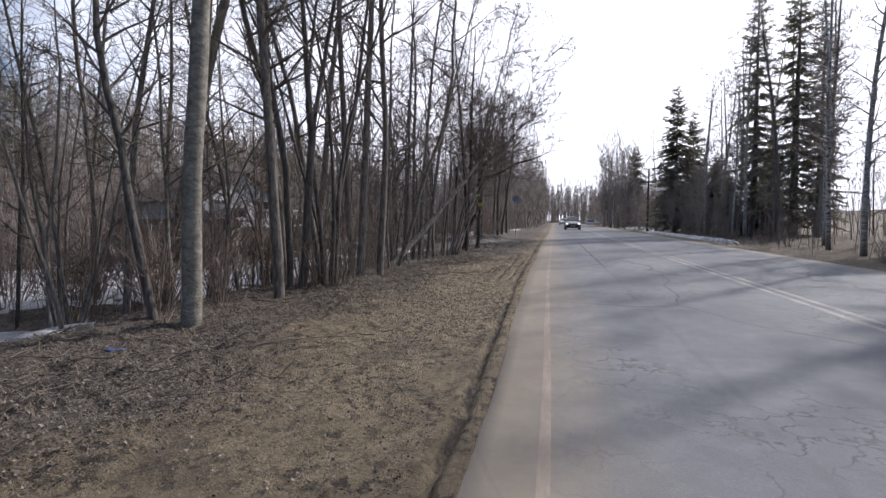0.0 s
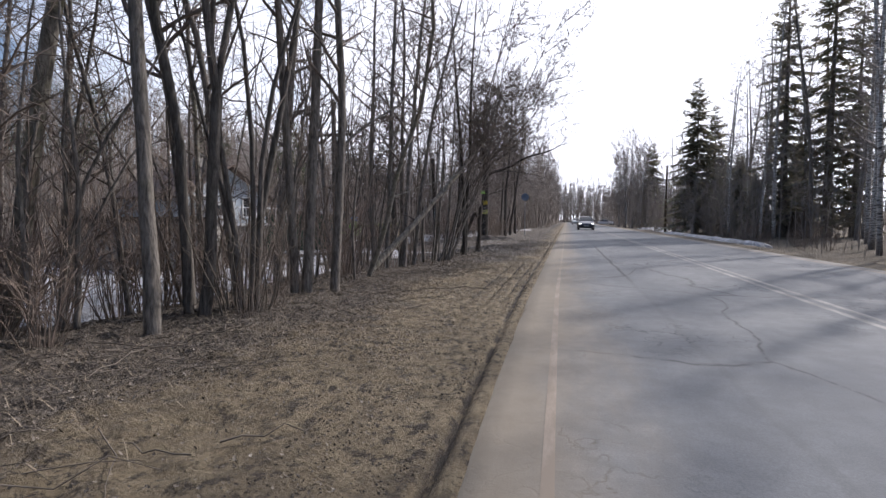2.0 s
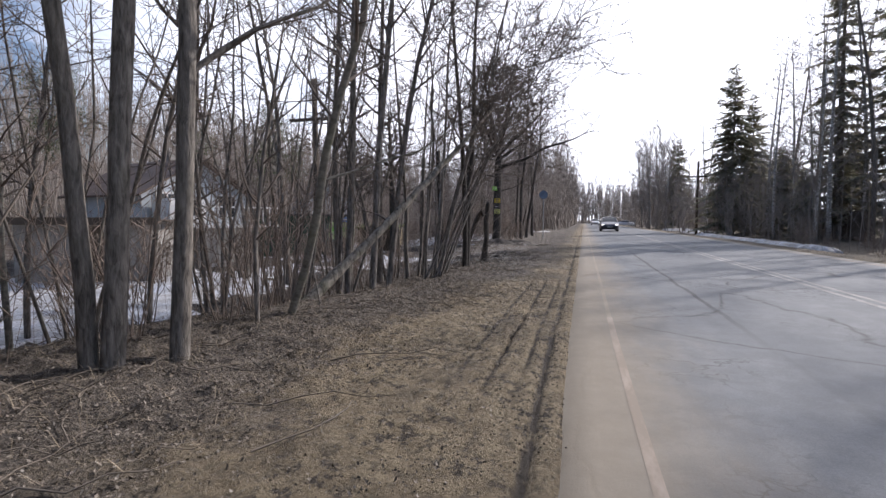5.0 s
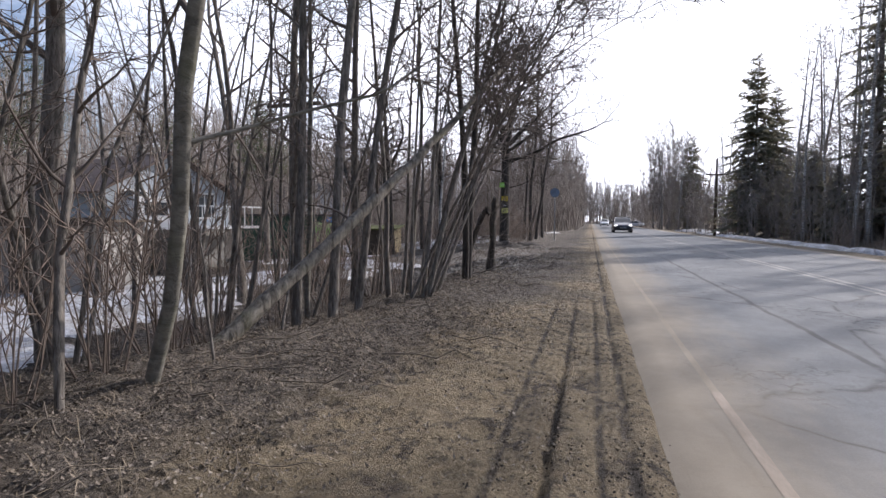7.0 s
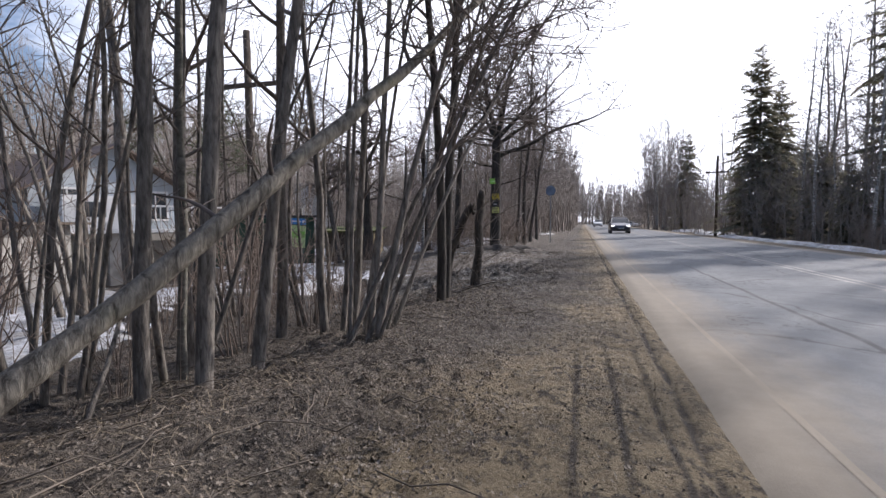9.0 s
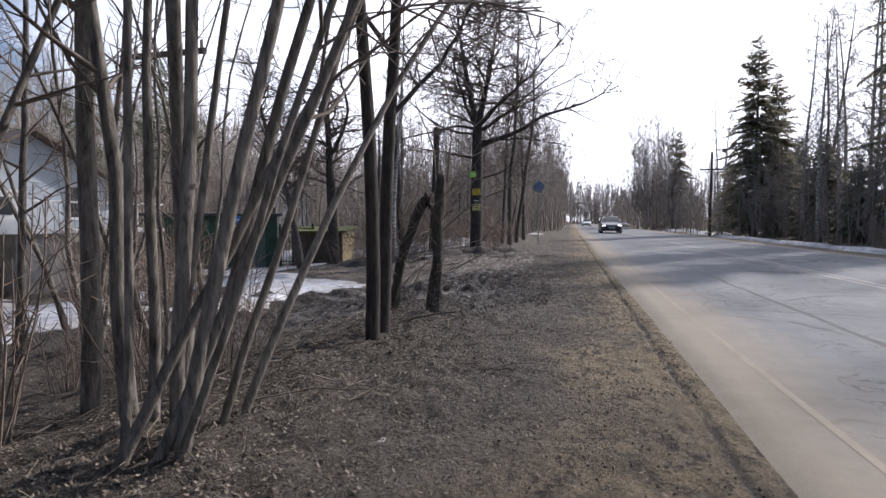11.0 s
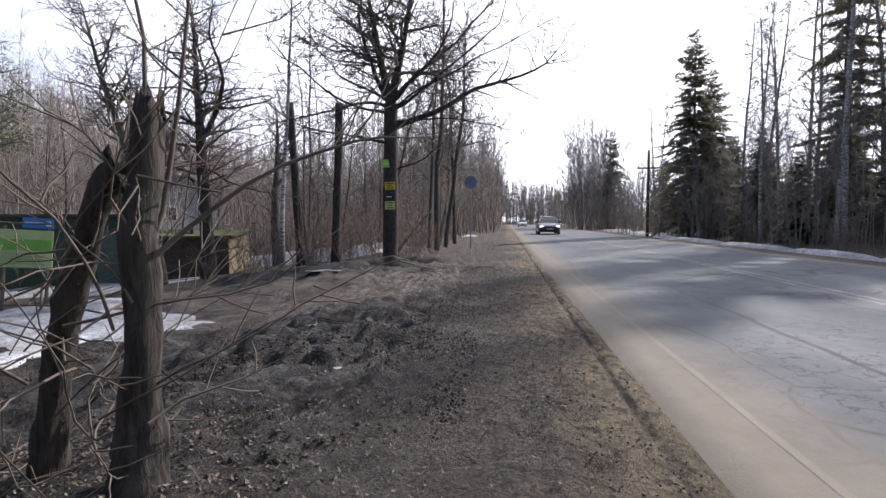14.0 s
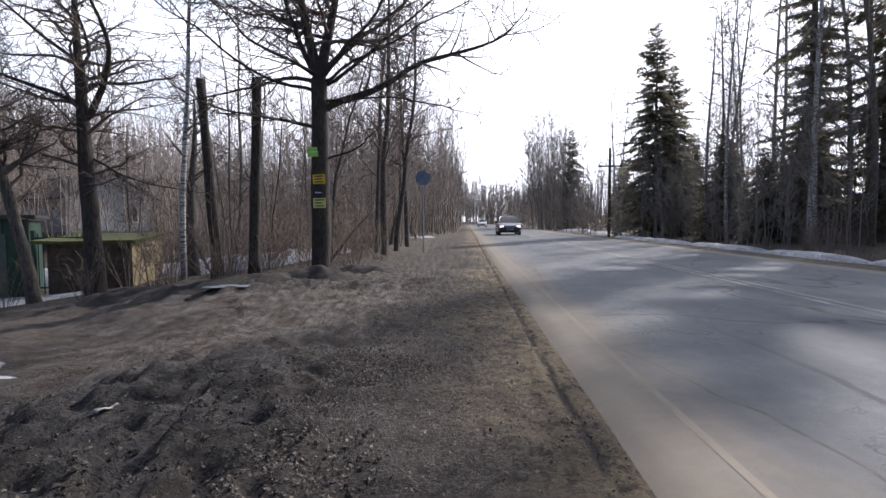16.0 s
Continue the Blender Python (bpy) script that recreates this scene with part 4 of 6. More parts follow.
def scatter(protos, n, x0, x1, y0, y1, gap, smin, smax, tilt=4.0, keep=None):
    got = tries = 0
    while got < n and tries < n * 30:
        tries += 1
        x, y = rng.uniform(x0, x1), rng.uniform(y0, y1)
        if not clear_of(x, y, gap) or (keep and not keep(x, y)):
            continue
        taken.append((x, y))
        got += 1
        s = rng.uniform(smin, smax)
        ob = copy_thing(rng.choice(protos), Matrix.Identity(4))
        ob.matrix_basis = pose(x, y, gz(x, y) - 0.06, rng.uniform(-tilt, tilt), rng.uniform(-tilt, tilt), rng.uniform(0, 360)) @ Matrix.Diagonal((s, s, s * rng.uniform(0.9, 1.1), 1))


def behind_line(x, y):
    return x < -4.2 - 0.6 * sm(14, 17, y)


scatter(PROTO, 15, -7.5, -4.2, 3.0, 12.0, 0.4, 0.5, 0.85, 6, behind_line)
scatter(PROTO, 3, -7.5, -4.6, 12.0, 20.3, 0.4, 0.5, 0.85, 6, behind_line)
scatter(PROTO, 30, -20, -6.5, -1, 12, 0.9, 0.7, 1.1, 5)
scatter(PROTO, 3, -22, -9.0, 12, 26, 1.0, 0.6, 0.9, 5)
scatter(PROTO, 24, -40, -20, 5, 60, 2.0, 0.8, 1.2, 4)
scatter(PROTO, 28, -9, -4.6, 36, 75, 0.9, 0.6, 0.95, 5)
scatter(PROTO, 18, -30, -8, 36, 70, 1.2, 0.7, 1.1, 5)
scatter(SHRUB, 36, -11, -4.4, 2.5, 9.5, 0.3, 0.45, 1.0, 8, lambda x, y: behind_line(x, y) and not (-8.0 < x < -4.6 and 2.5 < y < 6.4))
scatter(SHRUB, 16, -7, -4.4, 9.5, 20.3, 0.3, 0.35, 0.7, 8, behind_line)
scatter(SHRUB, 16, -24, -8, 0, 40, 0.6, 0.8, 1.4, 8)
scatter(SHRUB, 40, -14, -4.6, 31.5, 110, 0.5, 0.6, 1.6, 8)


def thicket(name, n, x0, x1, y0, y1, hmin, hmax, mat, label, seed, rr=0.022, tw=9, tl=1.2, keep=None):
    """A far wood of countless thin stems, as one mesh."""
    g = random.Random(seed)
    V, F = [], []
    k = 0
    while k < n:
        x, y = g.uniform(x0, x1), g.uniform(y0, y1)
        if keep and not keep(x, y):
            continue
        k += 1
        hh = g.uniform(hmin, hmax)
        far = max(0.5, math.hypot(x, y - 12) / 30.0)
        pts, rad = stem(g, Vector((x, y, gz(x, y) - 0.1)), Vector((g.gauss(0, 0.07), g.gauss(0, 0.07), 1)), hh, rr * far * hh / 7, 0.006 * far, 4, 0.04)
        tube(V, F, pts, rad, 3)
        for _ in range(tw):
            t = g.uniform(0.15, 1.0)
            p, d = along(pts, t)
            a = g.uniform(0, 6.283)
            L = tl * g.uniform(0.5, 1.2) * (1.25 - 0.7 * t)
            q = p + Vector((math.cos(a) * 0.6, math.sin(a) * 0.6, 0.8)) * L
            m_ = p.lerp(q, 0.5) + Vector((g.gauss(0, 0.08), g.gauss(0, 0.08), -0.05)) * L
            tube(V, F, [p, m_, q], [0.011 * far, 0.008 * far, 0.005 * far], 3)
            for _j in range(1):
                s0 = p.lerp(q, g.uniform(0.3, 0.9))
                e0 = s0 + Vector((g.gauss(0, 0.3), g.gauss(0, 0.3), g.uniform(0.1, 0.5))) * L
                tube(V, F, [s0, e0], [0.007 * far, 0.004 * far], 3)
    return tagged(mk(name, V, F, mat), label, "woodland", kind="stuff")


def off_hollow(x, y):
    return not (-8.0 < x < -4.6 and 2.5 < y < 6.4)


def off_yard(x, y):
    return not (-25 < x < -9.5 and 19 < y < 41) and not (y > 20 and y < 31.5 and x > -16)


thicket("hillside_wood", 1700, -64, -23, -2, 95, 6.5, 12.5, HAZED_TWIG, "leafless brown wood on the hillside behind the yards", 300, tw=12, tl=1.6, keep=off_yard)
thicket("hillside_wood", 760, -42, -6.5, 46, 100, 7.0, 12.0, HAZED_TWIG, "leafless brown wood beyond the yards", 311, tw=14, tl=1.7, keep=off_yard)
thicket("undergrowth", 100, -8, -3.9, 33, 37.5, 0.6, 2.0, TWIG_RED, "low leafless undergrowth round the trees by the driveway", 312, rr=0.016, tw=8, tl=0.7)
thicket("roadside_thicket", 420, -13, -4.0, 40, 80, 4.0, 10.0, HAZED_TWIG, "leafless brown thicket along the far verge", 301, tw=13, tl=1.5)
thicket("roadside_wood", 620, -12, -2.4, 66, 185, 9.0, 14.5, HAZED_TWIG, "tall leafless wood that crowds the far verge", 315, tw=15, tl=2.2, rr=0.016)
thicket("roadside_thicket", 300, 9.6, 24, 72, 180, 4.0, 10.0, HAZED_TWIG, "leafless brown thicket along the far verge", 306, tw=12, tl=1.4)
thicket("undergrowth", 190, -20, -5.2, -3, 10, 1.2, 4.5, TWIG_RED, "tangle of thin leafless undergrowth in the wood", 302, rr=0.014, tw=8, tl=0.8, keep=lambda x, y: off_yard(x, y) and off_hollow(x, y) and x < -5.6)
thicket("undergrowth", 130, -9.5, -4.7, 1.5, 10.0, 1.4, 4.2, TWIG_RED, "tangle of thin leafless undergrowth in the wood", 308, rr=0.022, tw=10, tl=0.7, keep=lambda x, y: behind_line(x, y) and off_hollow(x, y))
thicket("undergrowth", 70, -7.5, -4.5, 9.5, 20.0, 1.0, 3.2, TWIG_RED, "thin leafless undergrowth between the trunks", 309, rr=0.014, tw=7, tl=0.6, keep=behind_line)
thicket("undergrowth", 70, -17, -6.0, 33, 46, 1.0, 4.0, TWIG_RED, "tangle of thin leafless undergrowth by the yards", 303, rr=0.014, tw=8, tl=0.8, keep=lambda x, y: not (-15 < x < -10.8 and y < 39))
thicket("forest_understorey", 460, 10.8, 27, 14, 95, 3.0, 9.0, HAZED_TWIG, "leafless saplings under the forest across the road", 304)
thicket("forest_edge_saplings", 90, 10.8, 14.0, 43, 66, 3.5, 8.5, HAZED_TWIG, "slim leafless saplings along the forest edge", 314, rr=0.012, tw=14, tl=1.1)
thicket("birch_grove", 46, 8.6, 15.5, 95, 113, 11, 18, HAZED_TWIG, "pale hazy grove of bare birches where the road bends", 307, rr=0.010, tw=36, tl=2.6)
thicket("distant_wood", 520, -30, 40, 195, 260, 11, 18, HAZED_TWIG, "hazy leafless wood beyond the end of the road", 305, rr=0.010, tw=14, tl=2.4)

# ---------------------------------------------------------------- the forest across the road
S1 = spruce(200, 15.6, 4.2)
S1.matrix_basis = pose(12.6, 60.0, -0.2)
S2 = spruce(201, 21.0, 3.4, 0.8)
S2.matrix_basis = pose(16.4, 48.5, -0.1, 0, 0, 40)
S3 = spruce(202, 7.0, 2.3, 1.0)
S3.matrix_basis = pose(15.2, 55.0, -0.2, 0, 0, 80)
# the four spruces nearer than y = 30 stand unseen, added to shade the road
for (x, y, pr, s) in [(18.6, 46.5, S2, 1.05), (20.8, 47.5, S2, 0.9), (14.9, 62.5, S1, 0.86), (14.1, 97.5, S1, 0.94), (17.0, 57.5, S3, 0.9), (18.8, 52.0, S3, 1.1), (20.5, 56.0, S3, 1.0), (16.8, 66.0, S3, 1.2),
                      (15.0, 50.2, S3, 0.75), (15.8, 19.5, S1, 0.9), (18.0, 27.0, S1, 0.85), (21.0, 20.0, S1, 1.0), (15.5, 9.0, S1, 0.85),
                      (19.5, 70.0, S3, 1.3), (17.5, 84.0, S3, 1.2)]:
    ob = copy_thing(pr, Matrix.Identity(4))
    ob.matrix_basis = pose(x, y, gz(x, y) - 0.1, 0, 0, rng.uniform(0, 360)) @ Matrix.Diagonal((s, s, s, 1))
FARTREE = [bare_tree("birch", 15.0, 46.0, 0.14, 18.0, (0.0, 0.0), 210, BARK_BIRCH, "tall bare birch with a white trunk across the road", limbs=24, limb_len=2.8, fine=False, first=0.22, wave=0.012, sides=7, rmin=0.014, crown_mat=HAZED_TWIG, group="birches across the road"),
           bare_tree("tree", 17.0, 45.2, 0.15, 19.0, (0.02, 0.0), 211, BARK_BROWN, "tall slender bare tree across the road", limbs=24, limb_len=2.8, fine=False, first=0.3, wave=0.016, sides=7, rmin=0.014, crown_mat=HAZED_TWIG, group="bare trees across the road"),
           bare_tree("birch", 13.2, 50.5, 0.10, 14.5, (0.01, 0.01), 212, BARK_BIRCH, "slim bare birch across the road", limbs=24, limb_len=2.6, fine=False, first=0.2, wave=0.015, sides=6, rmin=0.014, crown_mat=HAZED_TWIG, group="birches across the road")]
# those nearer than y = 20 are out of view, added for shadows on the road
for (x, y, k, s) in [(14.2, 55.5, 0, 0.85), (15.4, 53.0, 2, 1.0), (16.2, 57.0, 1, 0.85), (16.6, 52.0, 0, 0.95), (17.6, 61.0, 1, 0.9), (11.9, 66.0, 2, 0.85), (12.3, 69.0, 0, 0.72), (13.4, 44.0, 2, 0.9), (18.0, 41.0, 1, 1.0), (17.4, 47.2, 0, 1.0), (19.4, 48.6, 0, 1.05), (15.9, 50.4, 2, 1.2), (18.5, 51.5, 0, 1.0), (20.0, 44.5, 2, 1.3),
                     (16.4, 36.5, 0, 0.95), (14.4, 32.0, 0, 0.95), (13.0, 28.5, 2, 1.1), (12.2, 24.0, 0, 0.85), (15.0, 25.5, 2, 1.0), (11.8, 19.5, 2, 0.95), (14.2, 18.0, 1, 0.9), (12.6, 13.0, 1, 0.9), (15.5, 11.0, 0, 1.0), (13.2, 7.0, 1, 0.9),
                     (12.2, 2.0, 0, 0.9), (12.8, -4.0, 1, 0.9), (18.5, 30.0, 1, 0.95), (21.0, 37.0, 0, 1.0), (20.0, 63.0, 0, 1.0), (22.0, 27.0, 2, 1.1)]:
    ob = copy_thing(FARTREE[k], Matrix.Identity(4))
    ob.matrix_basis = pose(x, y, gz(x, y) - 0.1, 0, 0, rng.uniform(0, 360)) @ Matrix.Diagonal((s, s, s, 1))
# round birch clump where the road bends away
for (x, y, k, s) in [(10.2, 100, 0, 0.9), (11.6, 103, 2, 1.1), (10.8, 108, 0, 0.95), (12.4, 110, 0, 0.9), (11.9, 95, 2, 0.95), (9.6, 106, 2, 0.95), (14.6, 112, 0, 0.85)]:
    ob = copy_thing(FARTREE[k], Matrix.Identity(4))
    ob.matrix_basis = pose(x, y, gz(x, y) - 0.1, 0, 0, rng.uniform(0, 360)) @ Matrix.Diagonal((s * 1.15, s * 1.15, s, 1))
scatter(SHRUB, 24, 10.8, 18, 8, 80, 0.7, 0.5, 1.1, 8)
scatter(SHRUB, 30, 9.9, 13.0, 11, 44, 0.4, 0.5, 0.9, 8)
scatter(PROTO, 16, 13.5, 26, 8, 90, 1.2, 0.7, 1.1, 4)
for x, y, s in [(9, 240, 0.7), (22, 230, 0.8)]:
    ob = copy_thing(S1, Matrix.Identity(4))
    ob.matrix_basis = pose(x, y, gz(x, y), 0, 0, x * 9) @ Matrix.Diagonal((s, s, s, 1))
P1 = pine(220, 8.5)
P1.matrix_basis = pose(-16.5, 32.0, gz(-16.5, 32.0) - 0.1)
for x, y, s in [(-27, 22, 1.1), (-31, 30, 1.25), (-26, 14, 1.0), (-24.5, 36, 1.0), (-34, 18, 1.3)]:
    ob = copy_thing(P1, Matrix.Identity(4))
    ob.matrix_basis = pose(x, y, gz(x, y) - 0.1, 0, 0, x * 31) @ Matrix.Diagonal((s, s, s, 1))

# ---------------------------------------------------------------- snow
for (x, y, a, b, sd) in [(-6.7, 5.1, 1.3, 0.8, 1), (-8.4, 10.2, 1.3, 1.5, 2), (-9.5, 13.5, 1.6, 1.9, 3), (-8.2, 16.6, 1.0, 1.2, 4), (-12.5, 16.0, 2.4, 2.0, 5), (-11.5, 20.5, 2.2, 1.5, 6), (-15.5, 20.0, 3.0, 1.6, 7),
                         (-7.3, 23.0, 0.7, 1.6, 8), (-7.7, 24.6, 0.8, 1.1, 34), (-8.1, 25.7, 1.6, 0.7, 9), (-14.5, 33.8, 2.2, 1.5, 10), (-9.6, 39.0, 2.6, 1.4, 11), (-17, 12, 3.0, 2.0, 12), (-12.0, 8.5, 2.2, 1.2, 13), (-10.2, 27.4, 1.3, 0.6, 14),
                         (-15, 41, 3.2, 2.0, 15), (-4.5, 58, 0.8, 2.0, 16), (-12, 24.0, 1.6, 0.9, 17), (-19, 18, 3, 2, 19), (-10.5, 17.5, 1.6, 2.2, 27), (-13.5, 12.5, 2.6, 2.4, 28), (-16, 16.5, 2.6, 2.2, 29), (-13.5, 22.5, 2.4, 1.5, 30), (-7.4, 12.0, 0.6, 1.2, 31), (-10.0, 9.5, 1.6, 1.0, 32), (-18.0, 23.0, 2.0, 1.6, 33),
                         (10.0, 38.5, 0.9, 2.2, 20), (10.2, 44.5, 1.0, 2.4, 21), (10.1, 51.0, 0.9, 3.0, 22), (10.3, 58, 0.9, 2.6, 23), (9.9, 34.0, 0.6, 1.5, 24), (12.5, 74, 1.3, 5.0, 25), (13, 90, 2, 5, 26)]:
    k = 1.6 if x < -8 else 1.0
    snow_patch(x, y, a * k, b * k, sd, 0.28 if x > 0 else 0.5 if y > 36 and x < -8 else 0.10)

# ---------------------------------------------------------------- buildings and yard
CONCRETE = plain("rough_concrete", (0.34, 0.32, 0.29), 0.95, vary=0.35, scale=2.5, bump=0.4)
WHITEWALL = plain("white_boards", (0.76, 0.75, 0.72), 0.7, vary=0.12, scale=1.5)
GREYWALL = plain("grey_render", (0.46, 0.50, 0.53), 0.8, vary=0.15, scale=1.5)
ROOF_BROWN = plain("brown_roof_sheet", (0.15, 0.105, 0.08), 0.7, vary=0.3, scale=2.0)
ROOF_DARK = plain("dark_roof_sheet", (0.055, 0.055, 0.06), 0.6, vary=0.3, scale=2.0)
GREENWALL = plain("dark_green_paint", (0.035, 0.085, 0.055), 0.6, vary=0.4, scale=3.0)
GLASS_DARK = plain("window_glass", (0.03, 0.035, 0.04), 0.08, vary=0.1)
# weathered yellow wood, with the sun on that side put into the colour
PLANK_SUNLIT = plain("sunlit_yellow_plank", (0.42, 0.34, 0.20), 0.85, vary=0.4, scale=5.0, bump=0.3)
PLANK_DARK = plain("weathered_brown_plank", (0.11, 0.085, 0.062), 0.9, vary=0.45, scale=5.0, bump=0.3)
MOSS = plain("moss", (0.13, 0.14, 0.04), 0.95, vary=0.5, scale=8.0, bump=0.6)
POSTWOOD = plain("grey_post_wood", (0.17, 0.145, 0.115), 0.9, vary=0.4, scale=6.0, bump=0.3)
METAL = plain("galvanised_steel", (0.42, 0.43, 0.44), 0.45, 0.8, vary=0.25)


def gable(V, F, x0, x1, y0, y1, z0, z1, t):
    """Two roof slabs of thickness t with the ridge along y."""
    xm = (x0 + x1) / 2
    for a, b in ((x0, xm), (x1, xm)):
        o = len(V)
        for y in (y0, y1):
            V += [(a, y, z0), (b, y, z1), (b, y, z1 + t), (a, y, z0 + t)]
        F += [(o, o + 1, o + 2, o + 3), (o + 7, o + 6, o + 5, o + 4)] + [(o + k, o + 4 + k, o + 4 + (k + 1) % 4, o + (k + 1) % 4) for k in range(4)]


def house(name, m, label, w_, d_, z_found, z_eave, z_ridge, wall, roof, windows, found=CONCRETE, foot=-0.6):
    ob = thing(name, m, label, "house")
    box_part("foundation", (-w_ / 2 + 0.05, -d_ / 2 + 0.05, foot, w_ / 2 - 0.05, d_ / 2 - 0.05, z_found), found, ob, "rough grey foundation", 0.02)
    V, F = [], []
    box(V, F, -w_ / 2, -d_ / 2, z_found, w_ / 2, d_ / 2, z_eave)
    o = len(V)
    for y in (-d_ / 2, d_ / 2):
        V += [(-w_ / 2, y, z_eave), (w_ / 2, y, z_eave), (0, y, z_ridge)]
    F += [(o, o + 1, o + 2), (o + 5, o + 4, o + 3)]
    body = mk("wall", V, F, wall, ob, smooth=False)
    n = int((z_eave - z_found) / 0.2)
    for k in range(n):
        z = z_found + 0.02 + k * 0.2
        box_part("board", (-w_ / 2 - 0.02, -d_ / 2 - 0.022, z, w_ / 2 + 0.02, -d_ / 2 - 0.002, z + 0.185), wall, body, b=0.004)
    V, F = [], []
    gable(V, F, -w_ / 2 - 0.4, w_ / 2 + 0.4, -d_ / 2 - 0.5, d_ / 2 + 0.5, z_eave - 0.25, z_ridge + 0.05, 0.09)
    mk("roof", V, F, roof, ob, smooth=False)
    for (x, z, ww, hh) in windows:
        y = -d_ / 2 - 0.03
        wd = box_part("window", (x - ww / 2, y - 0.025, z, x + ww / 2, y, z + hh), GLASS_DARK, ob, "dark window pane")
        for e in ((x - ww / 2 - 0.08, z - 0.08, x - ww / 2, z + hh + 0.08), (x + ww / 2, z - 0.08, x + ww / 2 + 0.08, z + hh + 0.08), (x - ww / 2, z - 0.08, x + ww / 2, z), (x - ww / 2, z + hh, x + ww / 2, z + hh + 0.08), (x - 0.025, z, x + 0.025, z + hh)):
            box_part("frame", (e[0], y - 0.045, e[1], e[2], y + 0.005, e[3]), WHITEWALL, wd)
    box_part("chimney", (w_ * 0.1, 0.2, z_ridge - 0.6, w_ * 0.1 + 0.45, 0.65, z_ridge + 0.7), CONCRETE, ob, "grey chimney", 0.01)
    return ob


gh = gz(-19.5, 26.5)
white_house = house("house", pose(-20.5, 28.0, gh, 0, 0, 76), "grey-blue boarded house with white veranda and brown roof", 5.4, 5.5, 1.8, 3.4, 4.9, GREYWALL, ROOF_BROWN, [(-1.6, 2.3, 0.9, 1.0), (1.5, 2.3, 0.9, 1.0)])
porch = new("porch")
porch.parent = white_house
porch["label"] = "white porch deck on a stone pier"
box_part("deck", (-1.3, -4.3, 1.8, 3.4, -3.0, 1.92), WHITEWALL, porch)
box_part("deck", (-2.6, -4.3, 1.8, -1.31, -3.0, 1.92), WHITEWALL, porch)
veranda = box_part("veranda", (-2.4, -4.2, 1.925, -0.7, -3.0, 3.05), WHITEWALL, white_house, "white boarded veranda", 0.01)
box_part("window", (-2.0, -4.225, 2.35, -1.1, -4.203, 2.85), GLASS_DARK, veranda, "dark window pane")
for k in range(9):
    box_part("baluster", (-0.5 + k * 0.42, -4.26, 1.924, -0.46 + k * 0.42, -4.22, 2.72), WHITEWALL, porch)
box_part("handrail", (-0.62, -4.28, 2.724, 3.4, -4.2, 2.79), WHITEWALL, porch)
box_part("pier", (-1.0, -4.1, -0.6, 0.4, -3.1, 1.8), CONCRETE, porch, "rough grey stone pier", 0.03)
house("house", pose(-35.4, 43.5, gz(-35.4, 43.5) - 0.6, 0, 0, 46), "pale house with grey gable behind the garden trees", 6.5, 7.0, 0.6, 3.2, 5.6, GREYWALL, ROOF_DARK, [(-1.5, 1.2, 0.9, 1.1), (1.5, 1.2, 0.9, 1.1), (0, 3.6, 0.7, 0.8)])
house("house", pose(-30.0, 59.0, 0.2, 0, 0, 62), "small grey house with a dark roof beyond the yard", 5.5, 7.5, 0.5, 3.0, 4.6, GREYWALL, ROOF_DARK, [(-1.3, 1.2, 0.8, 1.0), (1.3, 1.2, 0.8, 1.0)])


def rail_between(name, a, b, r, mat, parent, n=6):
    V, F = [], []
    tube(V, F, [Vector(a), Vector(b)], [r, r], n, True)
    return mk(name, V, F, mat, parent, smooth=False)


def outbuilding():
    """A squat concrete outbuilding under a dark flat roof."""
    ob = thing("outbuilding", pose(-14.35, 21.0, -1.05, 0, 0, 24), "squat weathered concrete outbuilding with dark plank roof", "outbuilding")
    box_part("wall", (-4.2, 0.0, 0.0, 0.0, 3.0, 2.1), CONCRETE, ob, "stained grey-brown concrete wall", 0.03)
    for k in range(9):
        y = -0.42 + k * 0.42
        box_part("roof_plank", (-4.6, y, 2.104, 0.42, y + 0.40, 2.17 + 0.012 * (k % 2)), PLANK_DARK, ob, b=0.006)
    box_part("fascia", (-4.62, -0.50, 2.0, 0.44, -0.424, 2.24), PLANK_DARK, ob, "dark roof edge beam", 0.01)
    d = box_part("door", (-2.4, -0.05, 0.1, -1.5, -0.004, 1.95), PLANK_DARK, ob, "dark plank door", 0.006)
    box_part("handle", (-1.65, -0.085, 1.0, -1.62, -0.054, 1.12), METAL, d)


outbuilding()


def green_shed():
    g = gz(-16.7, 34.5)
    ang = math.degrees(math.atan2(36 - 33, -14.5 + 19))
    ob = thing("green_shed", pose(-19.0, 33.0, g - 0.15, 0, 0, ang), "dark green painted metal shed with a low roof", "shed")
    L = 5.4
    for k in range(18):
        x = L * k / 18
        box_part("panel", (x + 0.006, -0.03 - 0.012 * (k % 2), 0, x + L / 18 - 0.006, 0.03, 2.55), GREENWALL, ob, b=0.004)
    box_part("side_wall", (0, 0.032, 0, L, 2.6, 2.5), GREENWALL, ob)
    box_part("roof", (-0.2, -0.3, 2.56, L + 0.2, 2.8, 2.66), ROOF_DARK, ob)
    box_part("door", (L * 0.72, -0.075, 0.05, L * 0.9, -0.045, 2.1), plain("grey_green_door", (0.10, 0.14, 0.12), 0.6), ob, "paler grey-green door")


green_shed()


